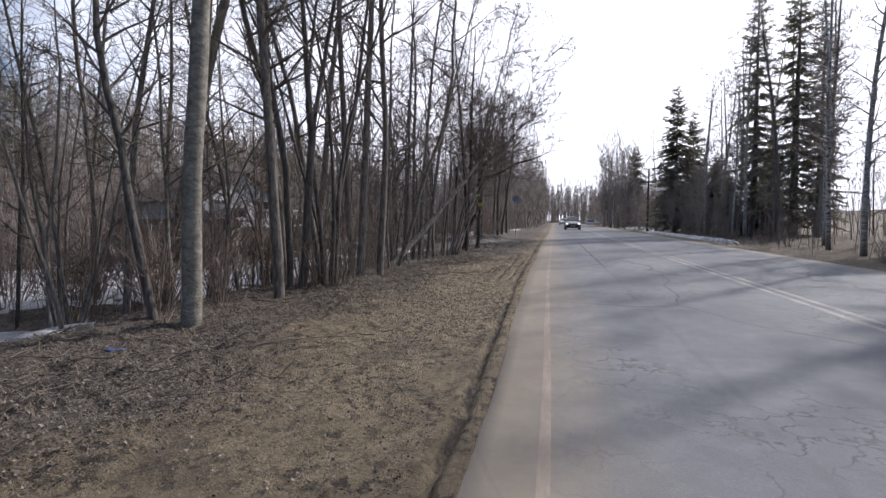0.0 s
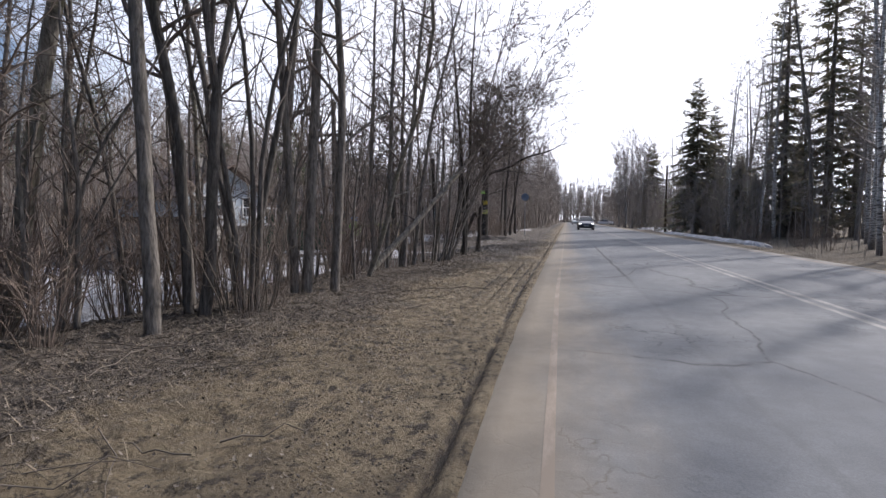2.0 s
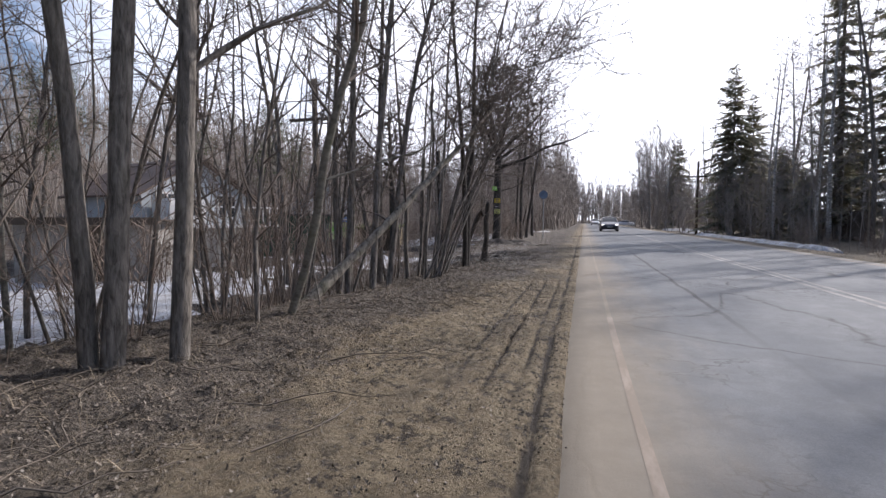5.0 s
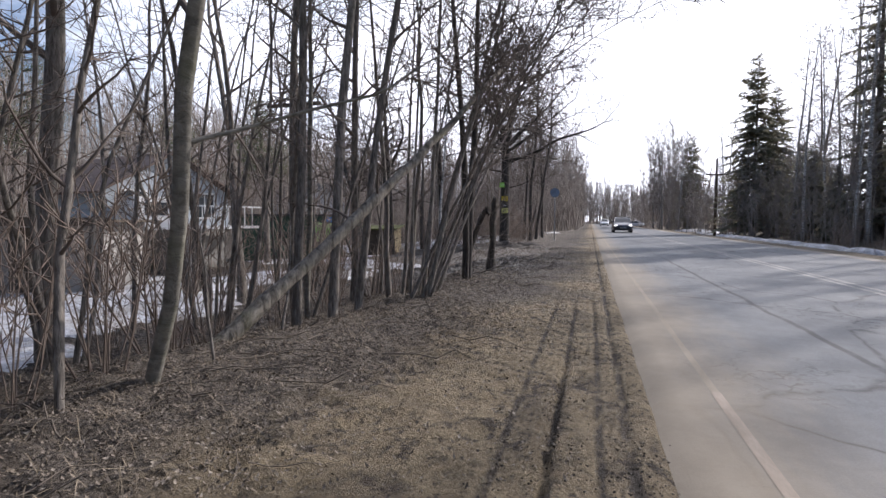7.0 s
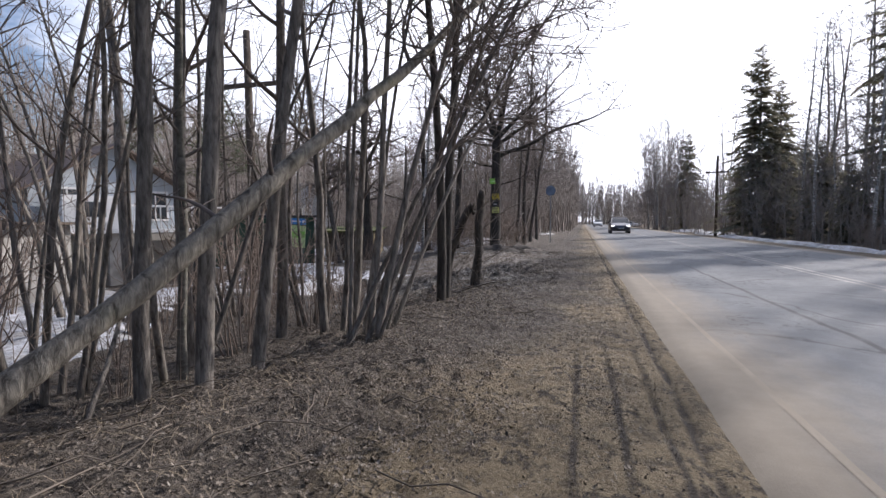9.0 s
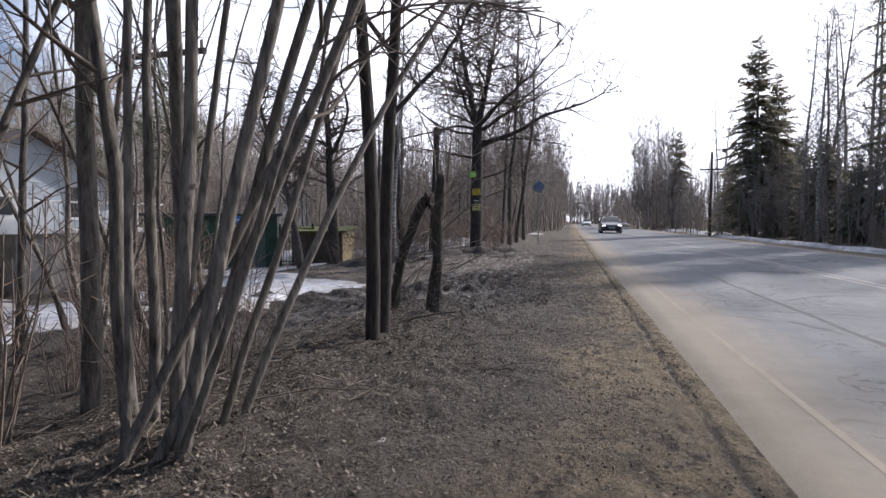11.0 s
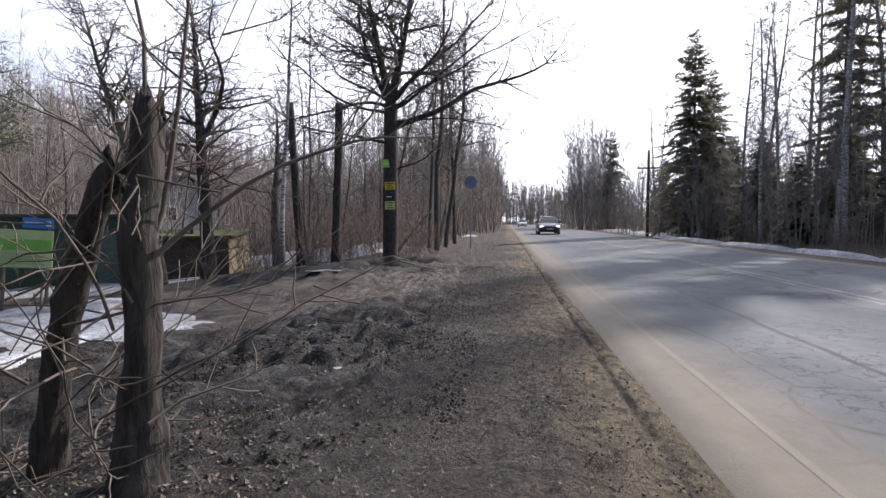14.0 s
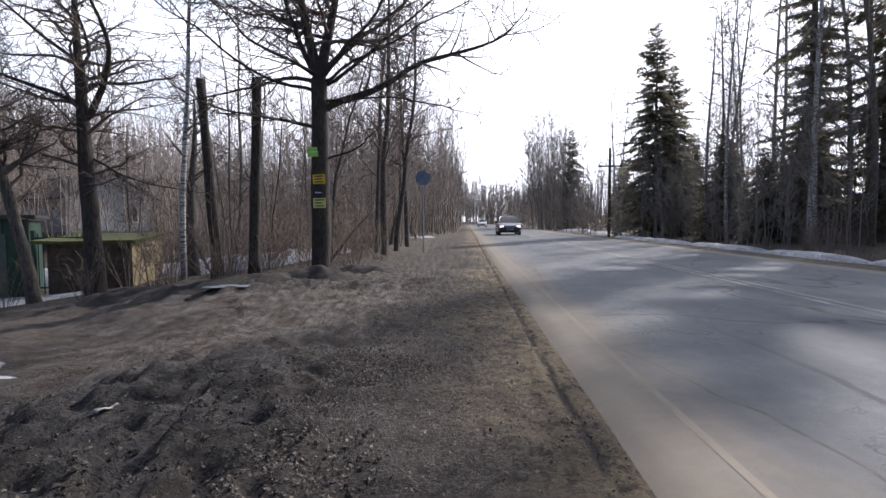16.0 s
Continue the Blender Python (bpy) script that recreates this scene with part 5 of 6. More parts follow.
def bar_gate():
    """A dark gate of upright bars between two posts."""
    ob = thing("bar_gate", pose(-14.3, 35.9, gz(-14.0, 36) - 0.1, 0, 0, 8), "dark metal gate of upright bars beside the shed", "gate")
    for x in (0.0, 1.55):
        box_part("post", (x - 0.05, -0.05, 0, x + 0.05, 0.05, 2.1), GREENWALL, ob)
    for z in (0.35, 1.85):
        box_part("cross_rail", (0.05, -0.02, z, 1.5, 0.02, z + 0.05), GREENWALL, ob)
    for k in range(10):
        x = 0.14 + k * 0.14
        box_part("bar", (x - 0.012, -0.038, 0.2, x + 0.012, -0.021, 2.0), GREENWALL, ob, b=0.002)


bar_gate()


def plank_shed():
    """A low shed of horizontal planks with a mossy roof."""
    g = gz(-12.2, 36.5)
    ob = thing("plank_shed", pose(-13.4, 35.3, g - 0.1, 0, 0, 10), "low weathered plank shed with a mossy roof", "shed")
    box_part("core", (0.03, 0.03, 0, 2.27, 2.2, 1.5), PLANK_DARK, ob)
    for k in range(10):
        z = 0.03 + k * 0.15
        box_part("plank", (0, 0 - 0.004 * (k % 3), z, 2.24, 0.028, z + 0.142), PLANK_DARK, ob, "dark weathered plank", 0.004)
        # the side facing the sun gets the paler colour, the front the dark one
        box_part("plank", (2.272, 0.0, z, 2.30 + 0.006 * (k % 2), 2.2, z + 0.142), PLANK_SUNLIT, ob, "pale yellow sunlit plank", 0.004)
    V, F = [], []
    for y, z in ((-0.3, 1.52), (2.4, 1.72)):
        for x in (-0.25, 0.6, 1.5, 2.5):
            V += [(x, y, z), (x, y, z + 0.08 + 0.05 * noise.noise((x * 3, y, 1)))]
    for i in range(3):
        a, b = 2 * i, 8 + 2 * i
        F += [(a + 1, a + 3, b + 3, b + 1), (a, b, b + 2, a + 2), (a, a + 2, a + 3, a + 1), (b, b + 1, b + 3, b + 2)]
    F += [(0, 1, 9, 8), (6, 14, 15, 7)]
    mk("roof", V, F, MOSS, ob, "moss-covered roof", smooth=False)


plank_shed()


def info_board():
    """A green and pale notice board on posts with a small blue sign over it."""
    g = gz(-10.75, 27.4)
    ob = thing("notice_board", pose(-10.75, 27.4, g - 0.05, 0, 4, 24), "green and white notice board with blue sign on posts", "sign")
    for x in (-0.36, 0.36):
        rail_between("post", (x, 0.05, 0), (x, 0.05, 1.75), 0.035, POSTWOOD, ob)
    rail_between("brace", (-0.85, 0.1, 0.05), (0.3, 0.08, 0.62), 0.025, POSTWOOD, ob)
    green = plain("green_print", (0.22, 0.50, 0.08), 0.5, vary=0.3, scale=3)
    b = box_part("panel", (-0.46, -0.02, 0.95, 0.46, 0.012, 1.68), plain("pale_green_print", (0.48, 0.60, 0.26), 0.5, vary=0.2, scale=2), ob, "pale green printed panel")
    box_part("green_band", (-0.44, -0.026, 1.28, 0.44, -0.022, 1.50), green, b, "bright green band")
    for k in range(5):
        box_part("text_bar", (-0.38, -0.026, 1.02 + k * 0.045, 0.38 - 0.06 * (k % 3), -0.022, 1.035 + k * 0.045), plain("grey_print", (0.30, 0.36, 0.22), 0.6), b)
    s_ = box_part("blue_sign", (-0.05, -0.02, 1.72, 0.46, 0.01, 1.92), plain("blue_print", (0.05, 0.22, 0.55), 0.4, vary=0.1), ob, "small blue sign")
    box_part("text_bar", (0.0, -0.026, 1.80, 0.30, -0.022, 1.84), WHITEWALL, s_)
    box_part("emblem", (0.34, -0.026, 1.77, 0.42, -0.022, 1.87), WHITEWALL, s_)


info_board()


def tree_notice(z, w_, h_, mat, label, bars, dx=0.0, ink=None):
    ob = thing("tree_notice", pose(-4.62 + dx, 32.36, z, 0, random.Random(z).uniform(-3, 3), 6), label, "sign", "notices nailed to the tree")
    p = box_part("plate", (-w_ / 2, -0.012, -h_ / 2, w_ / 2, 0.0, h_ / 2), mat, ob, b=0.002)
    for k in range(bars):
        zz = h_ * (0.3 - 0.6 * k / max(1, bars - 1)) if bars > 1 else 0
        box_part("text_bar", (-w_ * 0.36, -0.018, zz - h_ * 0.06, w_ * (0.36 - 0.14 * (k % 2)), -0.0135, zz + h_ * 0.06), ink or ROOF_DARK, p)


tree_notice(2.70, 0.27, 0.21, plain("lime_print", (0.35, 0.72, 0.12), 0.5, vary=0.1), "lime green notice nailed to a trunk", 1, -0.06, plain("pale_ink", (0.7, 0.85, 0.5), 0.6))
tree_notice(2.10, 0.27, 0.21, plain("yellow_print", (0.72, 0.52, 0.03), 0.5, vary=0.1), "yellow notice with dark print on a trunk", 3, 0.04)
tree_notice(1.80, 0.20, 0.20, plain("black_print", (0.02, 0.025, 0.03), 0.5), "small black notice with pale emblem on a trunk", 1, 0.02, WHITEWALL)
tree_notice(1.57, 0.27, 0.22, plain("pale_yellow_print", (0.72, 0.70, 0.22), 0.5, vary=0.1), "pale yellow notice with dark print on a trunk", 3, 0.04)


def road_sign(x, y, hgt):
    ob = thing("road_sign", pose(x, y, gz(x, y) - 0.05), "round blue road sign on a thin grey pole", "road sign")
    rail_between("pole", (0, 0, 0), (0, 0, hgt), 0.03, METAL, ob, 8)
    V, F = [], []
    tube(V, F, [Vector((0, -0.055, hgt - 0.32)), Vector((0, -0.035, hgt - 0.32))], [0.26, 0.26], 24, True)
    mk("disc", V, F, plain("sign_blue", (0.20, 0.27, 0.38), 0.5, vary=0.3), ob, "blue disc", smooth=False)


road_sign(-2.9, 40.0, 3.1)


def power_pole(x, y, hgt):
    ob = thing("power_pole", pose(x, y, gz(x, y) - 0.1, 1.5, 0, 0), "dark wooden power pole with a crossarm", "utility pole")
    V, F = [], []
    tube(V, F, [Vector((0, 0, 0)), Vector((0, 0, hgt))], [0.14, 0.10], 9, True)
    mk("pole", V, F, PLANK_DARK, ob)
    box_part("crossarm", (-1.0, -0.16, hgt - 1.6, 1.0, -0.06, hgt - 1.48), PLANK_DARK, ob)
    for k in (-0.9, -0.35, 0.35, 0.9):
        rail_between("insulator", (k, -0.11, hgt - 1.48), (k, -0.11, hgt - 1.3), 0.04, CONCRETE, ob)


power_pole(10.8, 65.6, 7.6)
power_pole(-10.5, 25.2, 7.2)


def board_fence(a, b, hgt):
    """A dark fence of upright boards between posts."""
    d = Vector((b[0] - a[0], b[1] - a[1], 0))
    n = int(d.length / 0.16)
    ob = thing("board_fence", pose(a[0], a[1], gz(*a) - 0.1, 0, 0, math.degrees(math.atan2(d.y, d.x))), "dark weathered board fence at the forest edge", "fence")
    V, F = [], []
    box(V, F, 0.004, -0.012, 0.06, 0.152, 0.012, hgt, 0.004)
    first = mk("board", V, F, PLANK_DARK, ob, smooth=False)
    for k in range(1, n):
        bd = new("board", first.data)
        bd.parent = ob
        bd.location = (k * 0.16, 0.004 * (k % 2), 0.05 * noise.noise((k * 0.7, 2, 1)))
    for k in range(0, n, 16):
        box_part("post", (k * 0.16, 0.022, 0, k * 0.16 + 0.1, 0.12, hgt + 0.05), PLANK_DARK, ob)
    for z in (0.4, hgt - 0.35):
        box_part("cross_rail", (0, 0.13, z, n * 0.16, 0.17, z + 0.09), PLANK_DARK, ob)


board_fence((16.2, 44.0), (17.8, 58.0), 2.0)


def guard_rail(x0, x1, y):
    ob = thing("guard_rail", pose(x0, y, gz(x0, y)), "pale metal guard rail beyond the bend", "guard rail")
    n = int((x1 - x0) / 2)
    for k in range(n + 1):
        box_part("post", (k * 2 - 0.06, -0.06, 0, k * 2 + 0.06, 0.06, 0.75), METAL, ob)
    box_part("rail", (-0.2, -0.1, 0.45, n * 2 + 0.2, -0.062, 0.75), METAL, ob)


guard_rail(8.5, 30, 158)
guard_rail(-12, -2.5, 160)


# ---------------------------------------------------------------- cars
def car(name, m, paint, label, lights=True):
    """A saloon, front towards -y."""
    ob = thing(name, m, label, "car", "cars on the road")
    chrome = METAL
    st = [(0.0, 0.28, 0.60, 0.66), (0.12, 0.22, 0.68, 0.78), (0.35, 0.2, 0.76, 0.86), (0.9, 0.2, 0.88, 0.90), (1.35, 0.2, 0.95, 0.905), (2.2, 0.2, 0.97, 0.91), (3.3, 0.2, 1.0, 0.91), (3.9, 0.22, 1.04, 0.89), (4.3, 0.26, 1.05, 0.84), (4.48, 0.34, 0.95, 0.76), (4.52, 0.4, 0.6, 0.72)]
    V, F = [], []
    for y, zl, zb, hw in st:
        half = [(hw * 0.93, zl), (hw, zl + 0.14), (hw * 1.0, zl + (zb - zl) * 0.62), (hw * 0.955, zb - 0.05), (hw * 0.86, zb), (hw * 0.4, zb + 0.035)]
        V += [(x, y - 2.26, z) for x, z in half] + [(-x, y - 2.26, z) for x, z in reversed(half)]
    n = 12
    for i in range(len(st) - 1):
        F += [(i * n + k, i * n + (k + 1) % n, (i + 1) * n + (k + 1) % n, (i + 1) * n + k) for k in range(n)]
    F += [tuple(reversed(range(n))), tuple((len(st) - 1) * n + k for k in range(n))]
    mk("body", V, F, paint, ob)
    V, F = [], []
    cab = [(1.2, 0.95, 0.80), (1.75, 1.30, 0.68), (2.05, 1.425, 0.61), (2.6, 1.46, 0.60), (3.1, 1.425, 0.60), (3.55, 1.27, 0.66), (4.0, 1.04, 0.74)]
    for y, z, hw in cab:
        V += [(0.82 if 1.3 < y < 3.9 else hw, y - 2.26, 0.93), (hw, y - 2.26, z), (-hw, y - 2.26, z), (-0.82 if 1.3 < y < 3.9 else -hw, y - 2.26, 0.93)]
    for i in range(len(cab) - 1):
        F += [(i * 4 + k, i * 4 + k + 1, i * 4 + k + 5, i * 4 + k + 4) for k in range(3)]
    F += [(3, 2, 1, 0), (24, 25, 26, 27)]
    mk("glazing", V, F, GLASS_DARK, ob, "reflecting dark glass", smooth=False)
    V, F = [], []
    for y, z, hw in cab[2:5]:
        V += [(hw + 0.02, y - 2.26, z - 0.03), (hw, y - 2.26, z + 0.015), (0.3, y - 2.26, z + 0.04), (-0.3, y - 2.26, z + 0.04), (-hw, y - 2.26, z + 0.015), (-hw - 0.02, y - 2.26, z - 0.03)]
    for i in range(2):
        F += [(i * 6 + k, i * 6 + k + 1, i * 6 + k + 7, i * 6 + k + 6) for k in range(5)]
    mk("roof", V, F, paint, ob)
    for s_ in (1, -1):
        for path in ([(0.80, 1.2, 0.95), (0.69, 1.75, 1.30), (0.62, 2.05, 1.43)], [(0.61, 3.1, 1.43), (0.67, 3.55, 1.28), (0.76, 4.0, 1.05)], [(0.84, 2.65, 0.94), (0.61, 2.6, 1.45)]):
            V, F = [], []
            tube(V, F, [Vector((s_ * x, y - 2.26, z)) for x, y, z in path], [0.035] * len(path), 6)
            mk("pillar", V, F, paint, ob)
        V, F = [], []
        tube(V, F, [Vector((s_ * 0.86, -0.78, 1.0)), Vector((s_ * 0.94, -0.8, 1.02)), Vector((s_ * 1.03, -0.79, 1.03))], [0.03, 0.075, 0.06], 8, True)
        mk("mirror", V, F, paint, ob)
        hl = plain("headlight_glass", (0.85, 0.87, 0.9), 0.1)
        if lights:
            k = Mat("lit_headlight", 0.2)
            k.b.inputs["Emission Color"].default_value, k.b.inputs["Emission Strength"].default_value = (1.0, 0.97, 0.9, 1), 2.0
            hl = k.colour((0.9, 0.9, 0.9)).m
        V, F = [], []
        box(V, F, min(s_ * 0.50, s_ * 0.78), -2.215, 0.60, max(s_ * 0.50, s_ * 0.78), -2.0, 0.72, 0.03)
        mk("headlight", V, F, hl, ob, "lit headlight" if lights else "headlight")
        box_part("tail_light", (min(s_ * 0.58, s_ * 0.80), 2.10, 0.78, max(s_ * 0.58, s_ * 0.80), 2.235, 0.95), plain("red_lamp", (0.35, 0.02, 0.02), 0.2), ob, "red tail light", 0.02)
        for wy in (-1.33, 1.30):
            V, F = [], []
            tube(V, F, [Vector((s_ * q, wy, 0.32)) for q in (0.68, 0.70, 0.86, 0.885)], [0.29, 0.32, 0.32, 0.285], 26, True)
            wh = mk("wheel", V, F, plain("tyre_rubber", (0.02, 0.02, 0.021), 0.85), ob, "black tyre with silver rim", smooth=False)
            V, F = [], []
            tube(V, F, [Vector((s_ * 0.886, wy, 0.32)), Vector((s_ * 0.905, wy, 0.32))], [0.07, 0.05], 12, True)
            for q in range(7):
                a = 6.283 * q / 7
                tube(V, F, [Vector((s_ * 0.892, wy + math.cos(a) * 0.05, 0.32 + math.sin(a) * 0.05)), Vector((s_ * 0.892, wy + math.cos(a) * 0.21, 0.32 + math.sin(a) * 0.21))], [0.03, 0.024], 5, True)
            tube(V, F, [Vector((s_ * 0.880, wy, 0.32)), Vector((s_ * 0.889, wy, 0.32))], [0.235, 0.225], 22)
            mk("rim", V, F, chrome, wh, "silver spoked rim", smooth=False)
    dark = plain("black_plastic", (0.018, 0.018, 0.02), 0.5)
    box_part("grille", (-0.36, -2.30, 0.40, 0.36, -2.20, 0.52), dark, ob, "black grille", 0.02)
    box_part("lower_grille", (-0.48, -2.29, 0.26, 0.48, -2.18, 0.36), dark, ob, "black lower grille", 0.02)
    box_part("chrome_strip", (-0.34, -2.285, 0.585, 0.34, -2.25, 0.61), chrome, ob, "chrome strip")
    box_part("badge", (-0.08, -2.30, 0.60, 0.08, -2.272, 0.65), plain("blue_badge", (0.03, 0.08, 0.25), 0.3), ob, "oval badge", 0.01)
    pl = box_part("number_plate", (-0.26, -2.318, 0.41, 0.26, -2.302, 0.51), WHITEWALL, ob, "white number plate")
    for k in range(4):
        box_part("text_bar", (-0.22 + k * 0.115, -2.324, 0.43, -0.14 + k * 0.115, -2.3195, 0.49), dark, pl)
    return ob


_k = Mat("dark_car_paint", 0.28, 0.35)
_k.colour(_k.mix(_k.noise(3.0), (0.032, 0.030, 0.040), (0.045, 0.042, 0.055)))
_k.b.inputs["Coat Weight"].default_value = 0.6
car("car", pose(2.05, 63.0, road_z(2.05)), _k.m, "dark grey saloon car with lit headlights on the road")
_k = Mat("white_car_paint", 0.3)
_k.colour(_k.mix(_k.noise(2.0), (0.70, 0.70, 0.71), (0.78, 0.78, 0.78)))
car("car", pose(2.0, 128.0, road_z(2.0)), _k.m, "white car far along the road", False)
car("car", pose(10.5, 150.0, gz(10.5, 150) + 0.02, 0, 0, 70), _k.m, "white car standing at the far bend", False)

# ---------------------------------------------------------------- litter on the ground
def ground_at(x, y):
    return gz(x, y) + relief(x, y)


def leaf_litter(n, seed):
    g = random.Random(seed)
    V, F = [], []
    k = 0
    while k < n:
        x, y = -0.9 - abs(g.gauss(0, 1.0)) * 2.4, g.uniform(0.6, 31)
        if x < -7.5:
            continue
        dens = 0.10 + 0.9 * sm(1.7, 3.0, -x + 1.3 * noise.noise((x * 0.7, y * 0.5, 5)))
        dens *= 0.4 + 0.9 * max(0.0, 0.5 + noise.noise((x * 1.6, y * 1.6, 8)))
        if y > 21.5 and x < -2.4:
            dens *= 0.04
        if g.random() > dens:
            continue
        k += 1
        s = g.uniform(0.004, 0.013)
        a, tx, ty = g.uniform(0, 6.283), g.gauss(0, 0.45), g.gauss(0, 0.45)
        z = ground_at(x, y) + 0.006 + s * 0.35
        ca, sa = math.cos(a), math.sin(a)
        o = len(V)
        for u, v, w in ((-1.1, 0, 0.25), (0, -0.55, -0.1), (1.2, 0, 0.3), (0, 0.6, -0.1)):
            V.append((x + (u * ca - v * sa) * s, y + (u * sa + v * ca) * s, z + (u * tx + v * ty + w) * s))
        F += [(o, o + 1, o + 3), (o + 1, o + 2, o + 3)]
    tagged(mk("leaf_litter", V, F, LEAF, smooth=False), "dry brown fallen leaves strewn over the verge", "leaves", kind="stuff")


def dry_blades(n, seed):
    g = random.Random(seed)
    V, F = [], []
    for _ in range(n):
        x, y = g.gauss(-3.5, 0.8), g.uniform(0.6, 30)
        if x > -1.9 or (y > 20.8 and x > -6 and y < 31) or (y > 15.5 and g.random() < 0.75):
            continue
        z = ground_at(x, y)
        a, L = g.uniform(0, 6.283), g.uniform(0.05, 0.24)
        lift = g.choice((0.06, 0.12, 0.3, 0.8))
        d = Vector((math.cos(a), math.sin(a), lift)).normalized()
        sd = Vector((-math.sin(a), math.cos(a), 0)) * g.uniform(0.0008, 0.0021)
        p0 = Vector((x, y, z + 0.004))
        p1, p2 = p0 + d * L * 0.5 + Vector((0, 0, 0.015)), p0 + d * L
        p2.z = max(p2.z - 0.25 * L * lift, z + 0.006)
        o = len(V)
        V += [tuple(p0 - sd), tuple(p0 + sd), tuple(p1 + sd), tuple(p1 - sd), tuple(p2)]
        F += [(o, o + 1, o + 2, o + 3), (o + 3, o + 2, o + 4)]
    tagged(mk("dry_grass", V, F, DRYGRASS, smooth=False), "flattened dry straw-coloured grass on the bank", "grass", kind="stuff")


def fallen_twigs(n, seed):
    g = random.Random(seed)
    V, F = [], []
    for _ in range(n):
        x, y = g.gauss(-3.9, 1.0), g.uniform(0.8, 30)
        if x > -1.6 or x < -7 or (20.9 < y < 31 and x > -8):
            continue
        L, a = g.uniform(0.25, 1.3), g.uniform(0, 6.283)
        if g.random() < 0.5:
            a = g.gauss(0.9, 0.4)
        q = 6
        pts = []
        px, py = x, y
        for i in range(q):
            pts.append(Vector((px, py, ground_at(px, py) + 0.012 + g.uniform(0, 0.03) + (0.10 * i / q if g.random() < 0.15 else 0))))
            a += g.gauss(0, 0.16)
            px, py = px + math.cos(a) * L / q, py + math.sin(a) * L / q
        r = g.uniform(0.0025, 0.007)
        tube(V, F, pts, [r * (1 - 0.12 * i) for i in range(q)], 4)
    tagged(mk("fallen_twigs", V, F, TWIG_PALE), "dead grey twigs lying on the bank", "twigs", kind="stuff")


def clods(n, seed):
    g = random.Random(seed)
    V, F = [], []
    k = 0
    while k < n:
        zone = g.random()
        if zone < 0.25:
            x, y = g.choice((-1.31, -1.07, -0.84, -0.7, -0.7, -0.66)) + g.gauss(0, 0.06), g.uniform(1, 24)
        elif zone < 0.33:
            x, y = g.uniform(-3.4, -0.85), g.uniform(1, 28)
        else:
            x, y = g.uniform(-7.5, -1.7), g.gauss(22.3, 1.3)
        if noise.noise((x * 1.2, y * 0.9, 12)) + g.uniform(-0.35, 0.35) < 0.10:
            continue
        k += 1
        s = g.uniform(0.003, 0.008) * (g.choice((0.7, 1.0, 1.5, 2.3)) if zone >= 0.33 else 1.0)
        z = ground_at(x, y) + s * 0.25
        o = len(V)
        for u in ((1, 0, 0), (0, 1, 0), (-1, 0, 0), (0, -1, 0), (0, 0, 0.8), (0, 0, -0.8)):
            V.append((x + (u[0] + g.gauss(0, 0.22)) * s, y + (u[1] + g.gauss(0, 0.22)) * s, z + (u[2] + g.gauss(0, 0.2)) * s))
        F += [tuple(o + i for i in f) for f in ((0, 1, 4), (1, 2, 4), (2, 3, 4), (3, 0, 4), (1, 0, 5), (2, 1, 5), (3, 2, 5), (0, 3, 5))]
    tagged(mk("clods", V, F, CLOD, smooth=False), "small clods of dark soil and gravel on the verge", "soil", kind="stuff")


leaf_litter(120000, 400)
dry_blades(14000, 401)
fallen_twigs(620, 402)
clods(17000, 403)


def scrap(name, x, y, w_, h_, rot, mat, label, seed):
    """A crumpled flat piece of litter."""
    g = random.Random(seed)
    V, F = [], []
    N = 6
    for j in range(N + 1):
        for i in range(N + 1):
            u, v = (i / N - 0.5) * w_, (j / N - 0.5) * h_
            V.append((u + g.gauss(0, w_ * 0.02), v + g.gauss(0, h_ * 0.02), 0.006 + g.uniform(0, 0.014) + 0.02 * noise.noise((u * 12, v * 12, seed))))
    F = [(j * (N + 1) + i, j * (N + 1) + i + 1, (j + 1) * (N + 1) + i + 1, (j + 1) * (N + 1) + i) for j in range(N) for i in range(N)]
    ob = mk(name, V, F, mat)
    ob.matrix_basis = pose(x, y, ground_at(x, y) - 0.012, 0, 0, rot)
    sol = ob.modifiers.new("thickness", "SOLIDIFY")
    sol.thickness = 0.001
    return tagged(ob, label, "litter")


PAPER = plain("dirty_paper", (0.50, 0.48, 0.44), 0.8, vary=0.4, scale=8)
scrap("paper_scrap", -2.7, 22.2, 0.11, 0.06, 20, PAPER, "crumpled white paper scrap on the mud", 1)
scrap("paper_scrap", -3.6, 24.0, 0.15, 0.08, 50, PAPER, "torn white paper sheet on the mud", 2)
scrap("paper_scrap", -2.35, 16.9, 0.09, 0.07, 10, PAPER, "small white scrap among the leaves", 3)
scrap("paper_scrap", -2.9, 17.1, 0.08, 0.06, 70, PAPER, "small white scrap among the leaves", 4)
scrap("plastic_bag", -3.7, 3.75, 0.16, 0.10, 15, plain("blue_plastic", (0.08, 0.13, 0.34), 0.4), "crumpled blue plastic bag among the leaves", 5)
scrap("tarpaulin", -5.6, 29.9, 0.8, 0.4, 15, plain("grey_tarpaulin", (0.16, 0.19, 0.21), 0.6), "crumpled grey tarpaulin beside the driveway", 6)


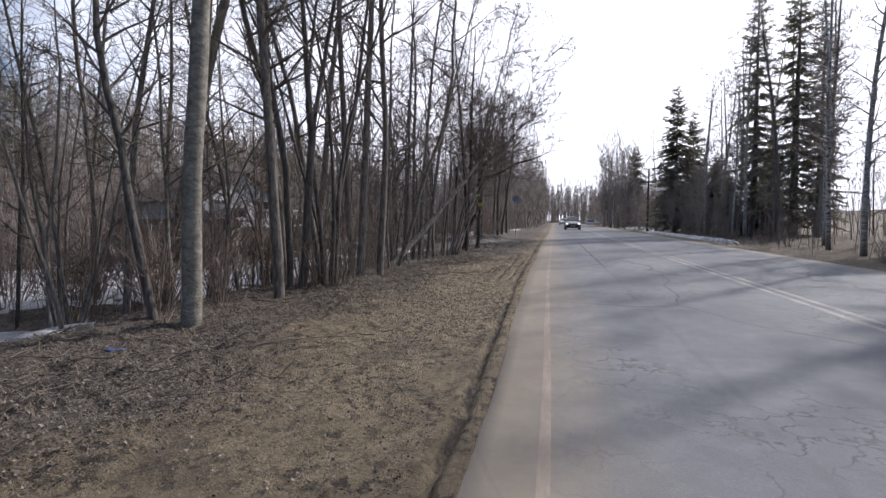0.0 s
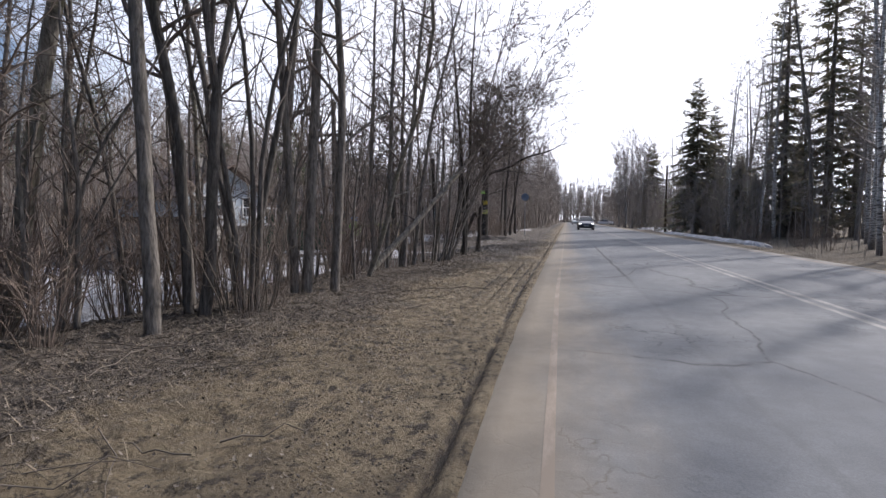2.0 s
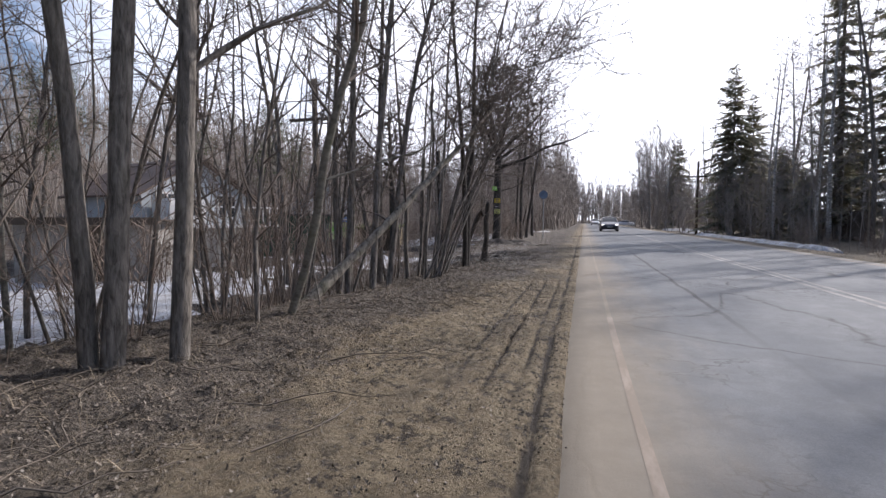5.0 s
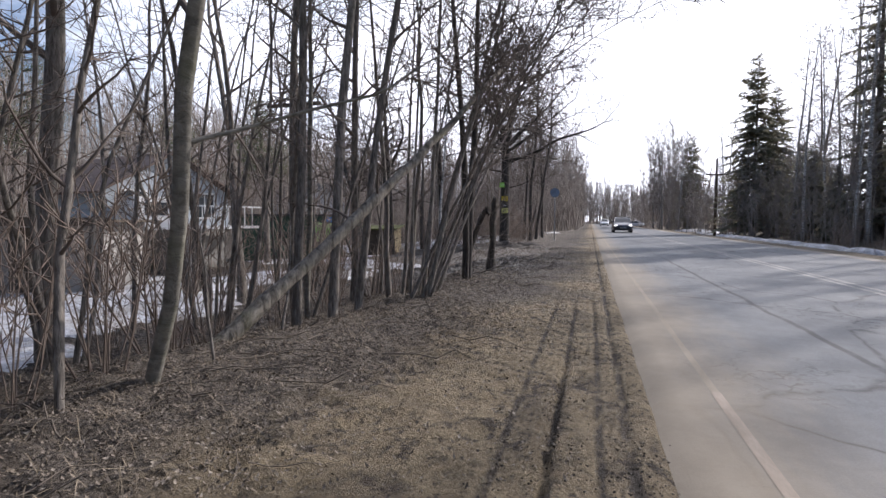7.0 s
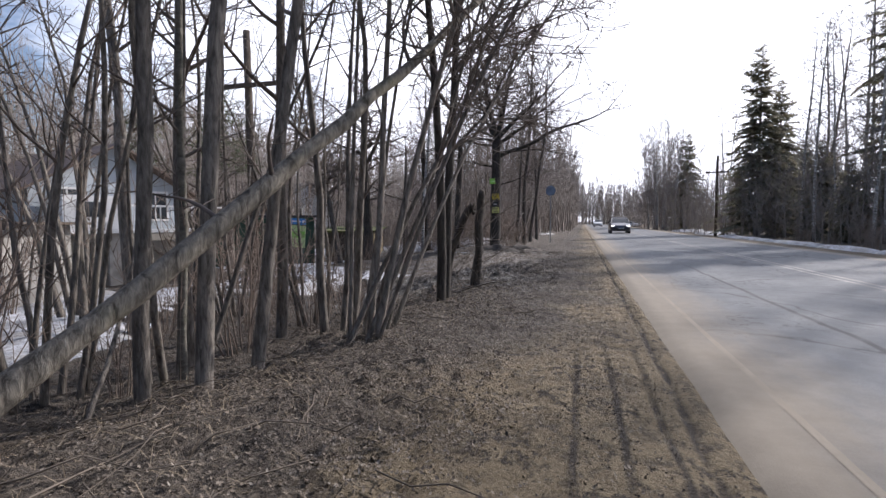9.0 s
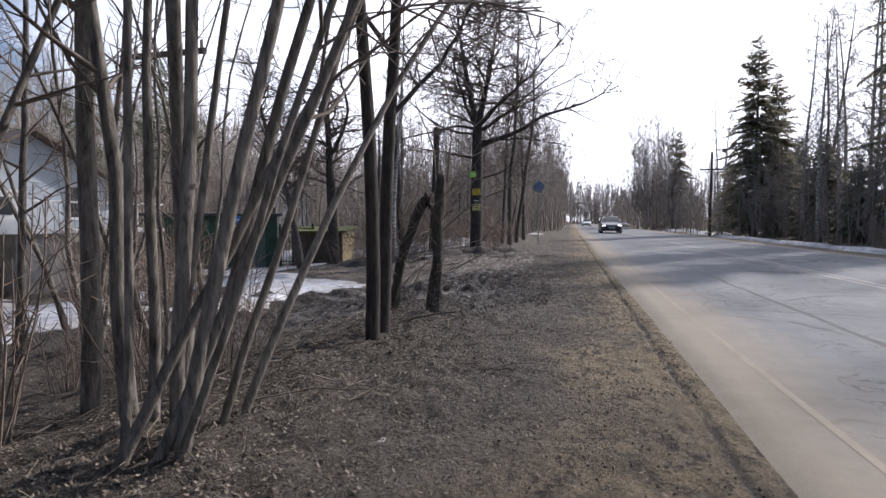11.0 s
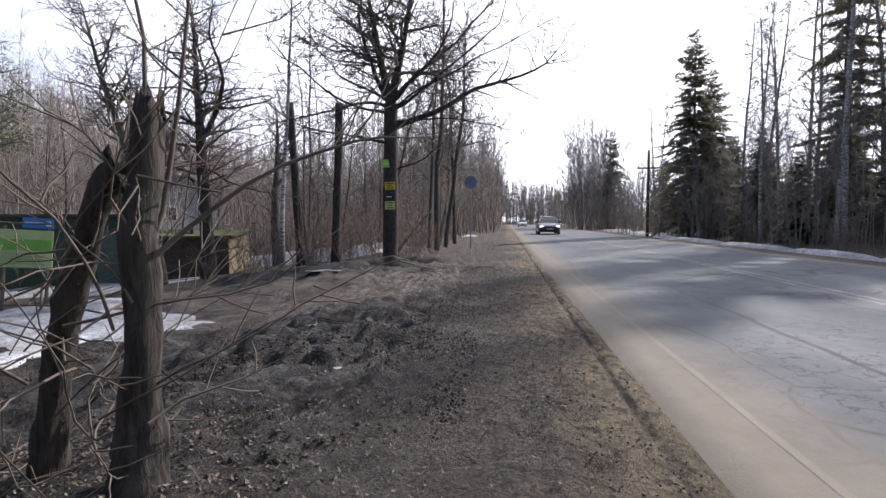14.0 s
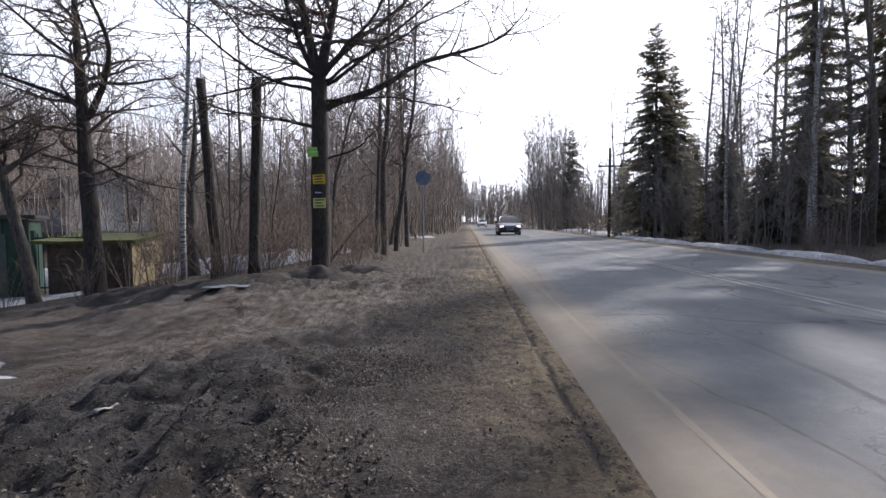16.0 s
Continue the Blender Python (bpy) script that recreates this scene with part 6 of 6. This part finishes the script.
def soil_heap(x, y, r, hgt, seed):
    g = random.Random(seed)
    V, F = [], []
    N, M = 22, 7
    for j in range(M + 1):
        for i in range(N):
            a, q = 6.283 * i / N, j / M
            e = 1 + 0.35 * noise.noise((math.cos(a) * 2, math.sin(a) * 2, seed))
            px, py = x + math.cos(a) * r * q * e, y + math.sin(a) * r * 0.6 * q * e
            V.append((px, py, ground_at(px, py) - 0.02 + hgt * (1 - q * q) * (1 + 0.5 * noise.noise((px * 4, py * 4, seed)))))
    F = [(j * N + i, j * N + (i + 1) % N, (j + 1) * N + (i + 1) % N, (j + 1) * N + i) for j in range(M) for i in range(N)]
    return tagged(mk("soil_mound", V, F, plain("dark_soil", (0.065, 0.055, 0.046), 0.95, vary=0.5, scale=9, bump=0.8)), "low heap of dark soil beside the driveway", "soil", "soil heaps")


for k, (x, y, r_, h_) in enumerate([(-4.4, 31.3, 0.9, 0.22), (-3.6, 32.6, 0.8, 0.16), (-6.6, 30.6, 1.3, 0.2), (-8.2, 30.9, 1.0, 0.22), (-5.4, 30.9, 0.9, 0.15)]):
    soil_heap(x, y, r_, h_, k + 3.3)

# sticks that lean in the hedge
for (x, y, az, el, L, r_) in [(-4.9, 33.9, 0.3, 0.95, 2.0, 0.045), (-3.55, 12.55, 2.4, 1.1, 1.1, 0.012), (-4.2, 14.4, 2.0, 0.9, 1.6, 0.02), (-3.2, 20.0, 5.2, 0.3, 1.5, 0.014)]:
    g = random.Random(int(L * 100))
    ob = thing("dead_stick", pose(x, y, gz(x, y) - 0.03), "dead grey stick leaning out of the ground", "stick", "dead sticks")
    V, F = [], []
    pts, rad = stem(g, Vector((0, 0, 0)), Vector((math.cos(az) * math.cos(el), math.sin(az) * math.cos(el), math.sin(el))), L, r_, r_ * 0.5, 7, 0.05)
    tube(V, F, pts, rad, 7, True)
    mk("stick", V, F, BARK_BROWN, ob)
# dead brush on the bank beside the driveway
for (x, y, s) in [(-6.9, 21.0, 0.7), (-7.6, 21.9, 0.75), (-8.4, 22.4, 0.8), (-7.4, 20.4, 0.7), (-8.8, 21.3, 0.9), (-9.4, 23.0, 0.7), (-6.5, 20.2, 0.6), (-3.6, 8.0, 0.35), (-3.5, 8.5, 0.3), (-4.3, 12.3, 0.8), (-4.6, 13.2, 0.9), (-5.0, 14.2, 0.8), (-4.2, 11.6, 0.6), (-4.5, 10.6, 0.8), (-4.9, 9.2, 0.7), (-4.4, 6.2, 0.5), (-4.8, 5.6, 0.6), (-4.5, 17.8, 0.6), (-4.9, 16.9, 0.8), (-4.3, 18.4, 0.5), (-5.6, 31.6, 0.5), (-6.8, 31.9, 0.6), (-7.6, 31.4, 0.5), (-8.6, 31.8, 0.6), (-9.4, 31.5, 0.5), (-11.3, 31.6, 0.6), (-5.2, 33.2, 0.6), (-6.2, 33.6, 0.7), (-7.2, 33.2, 0.6), (-8.6, 33.4, 0.7), (-4.2, 34.2, 0.5), (-3.9, 36.0, 0.6), (-9.8, 34.6, 0.8), (-5.8, 6.8, 0.8), (-7.2, 6.4, 1.0), (-6.8, 7.6, 0.9), (-5.3, 8.6, 0.8), (-6.4, 9.0, 0.9)]:
    ob = copy_thing(SHRUB[0], Matrix.Identity(4))
    ob.matrix_basis = pose(x, y, gz(x, y) - 0.05, 0, 0, x * 77) @ Matrix.Diagonal((s, s, s, 1))
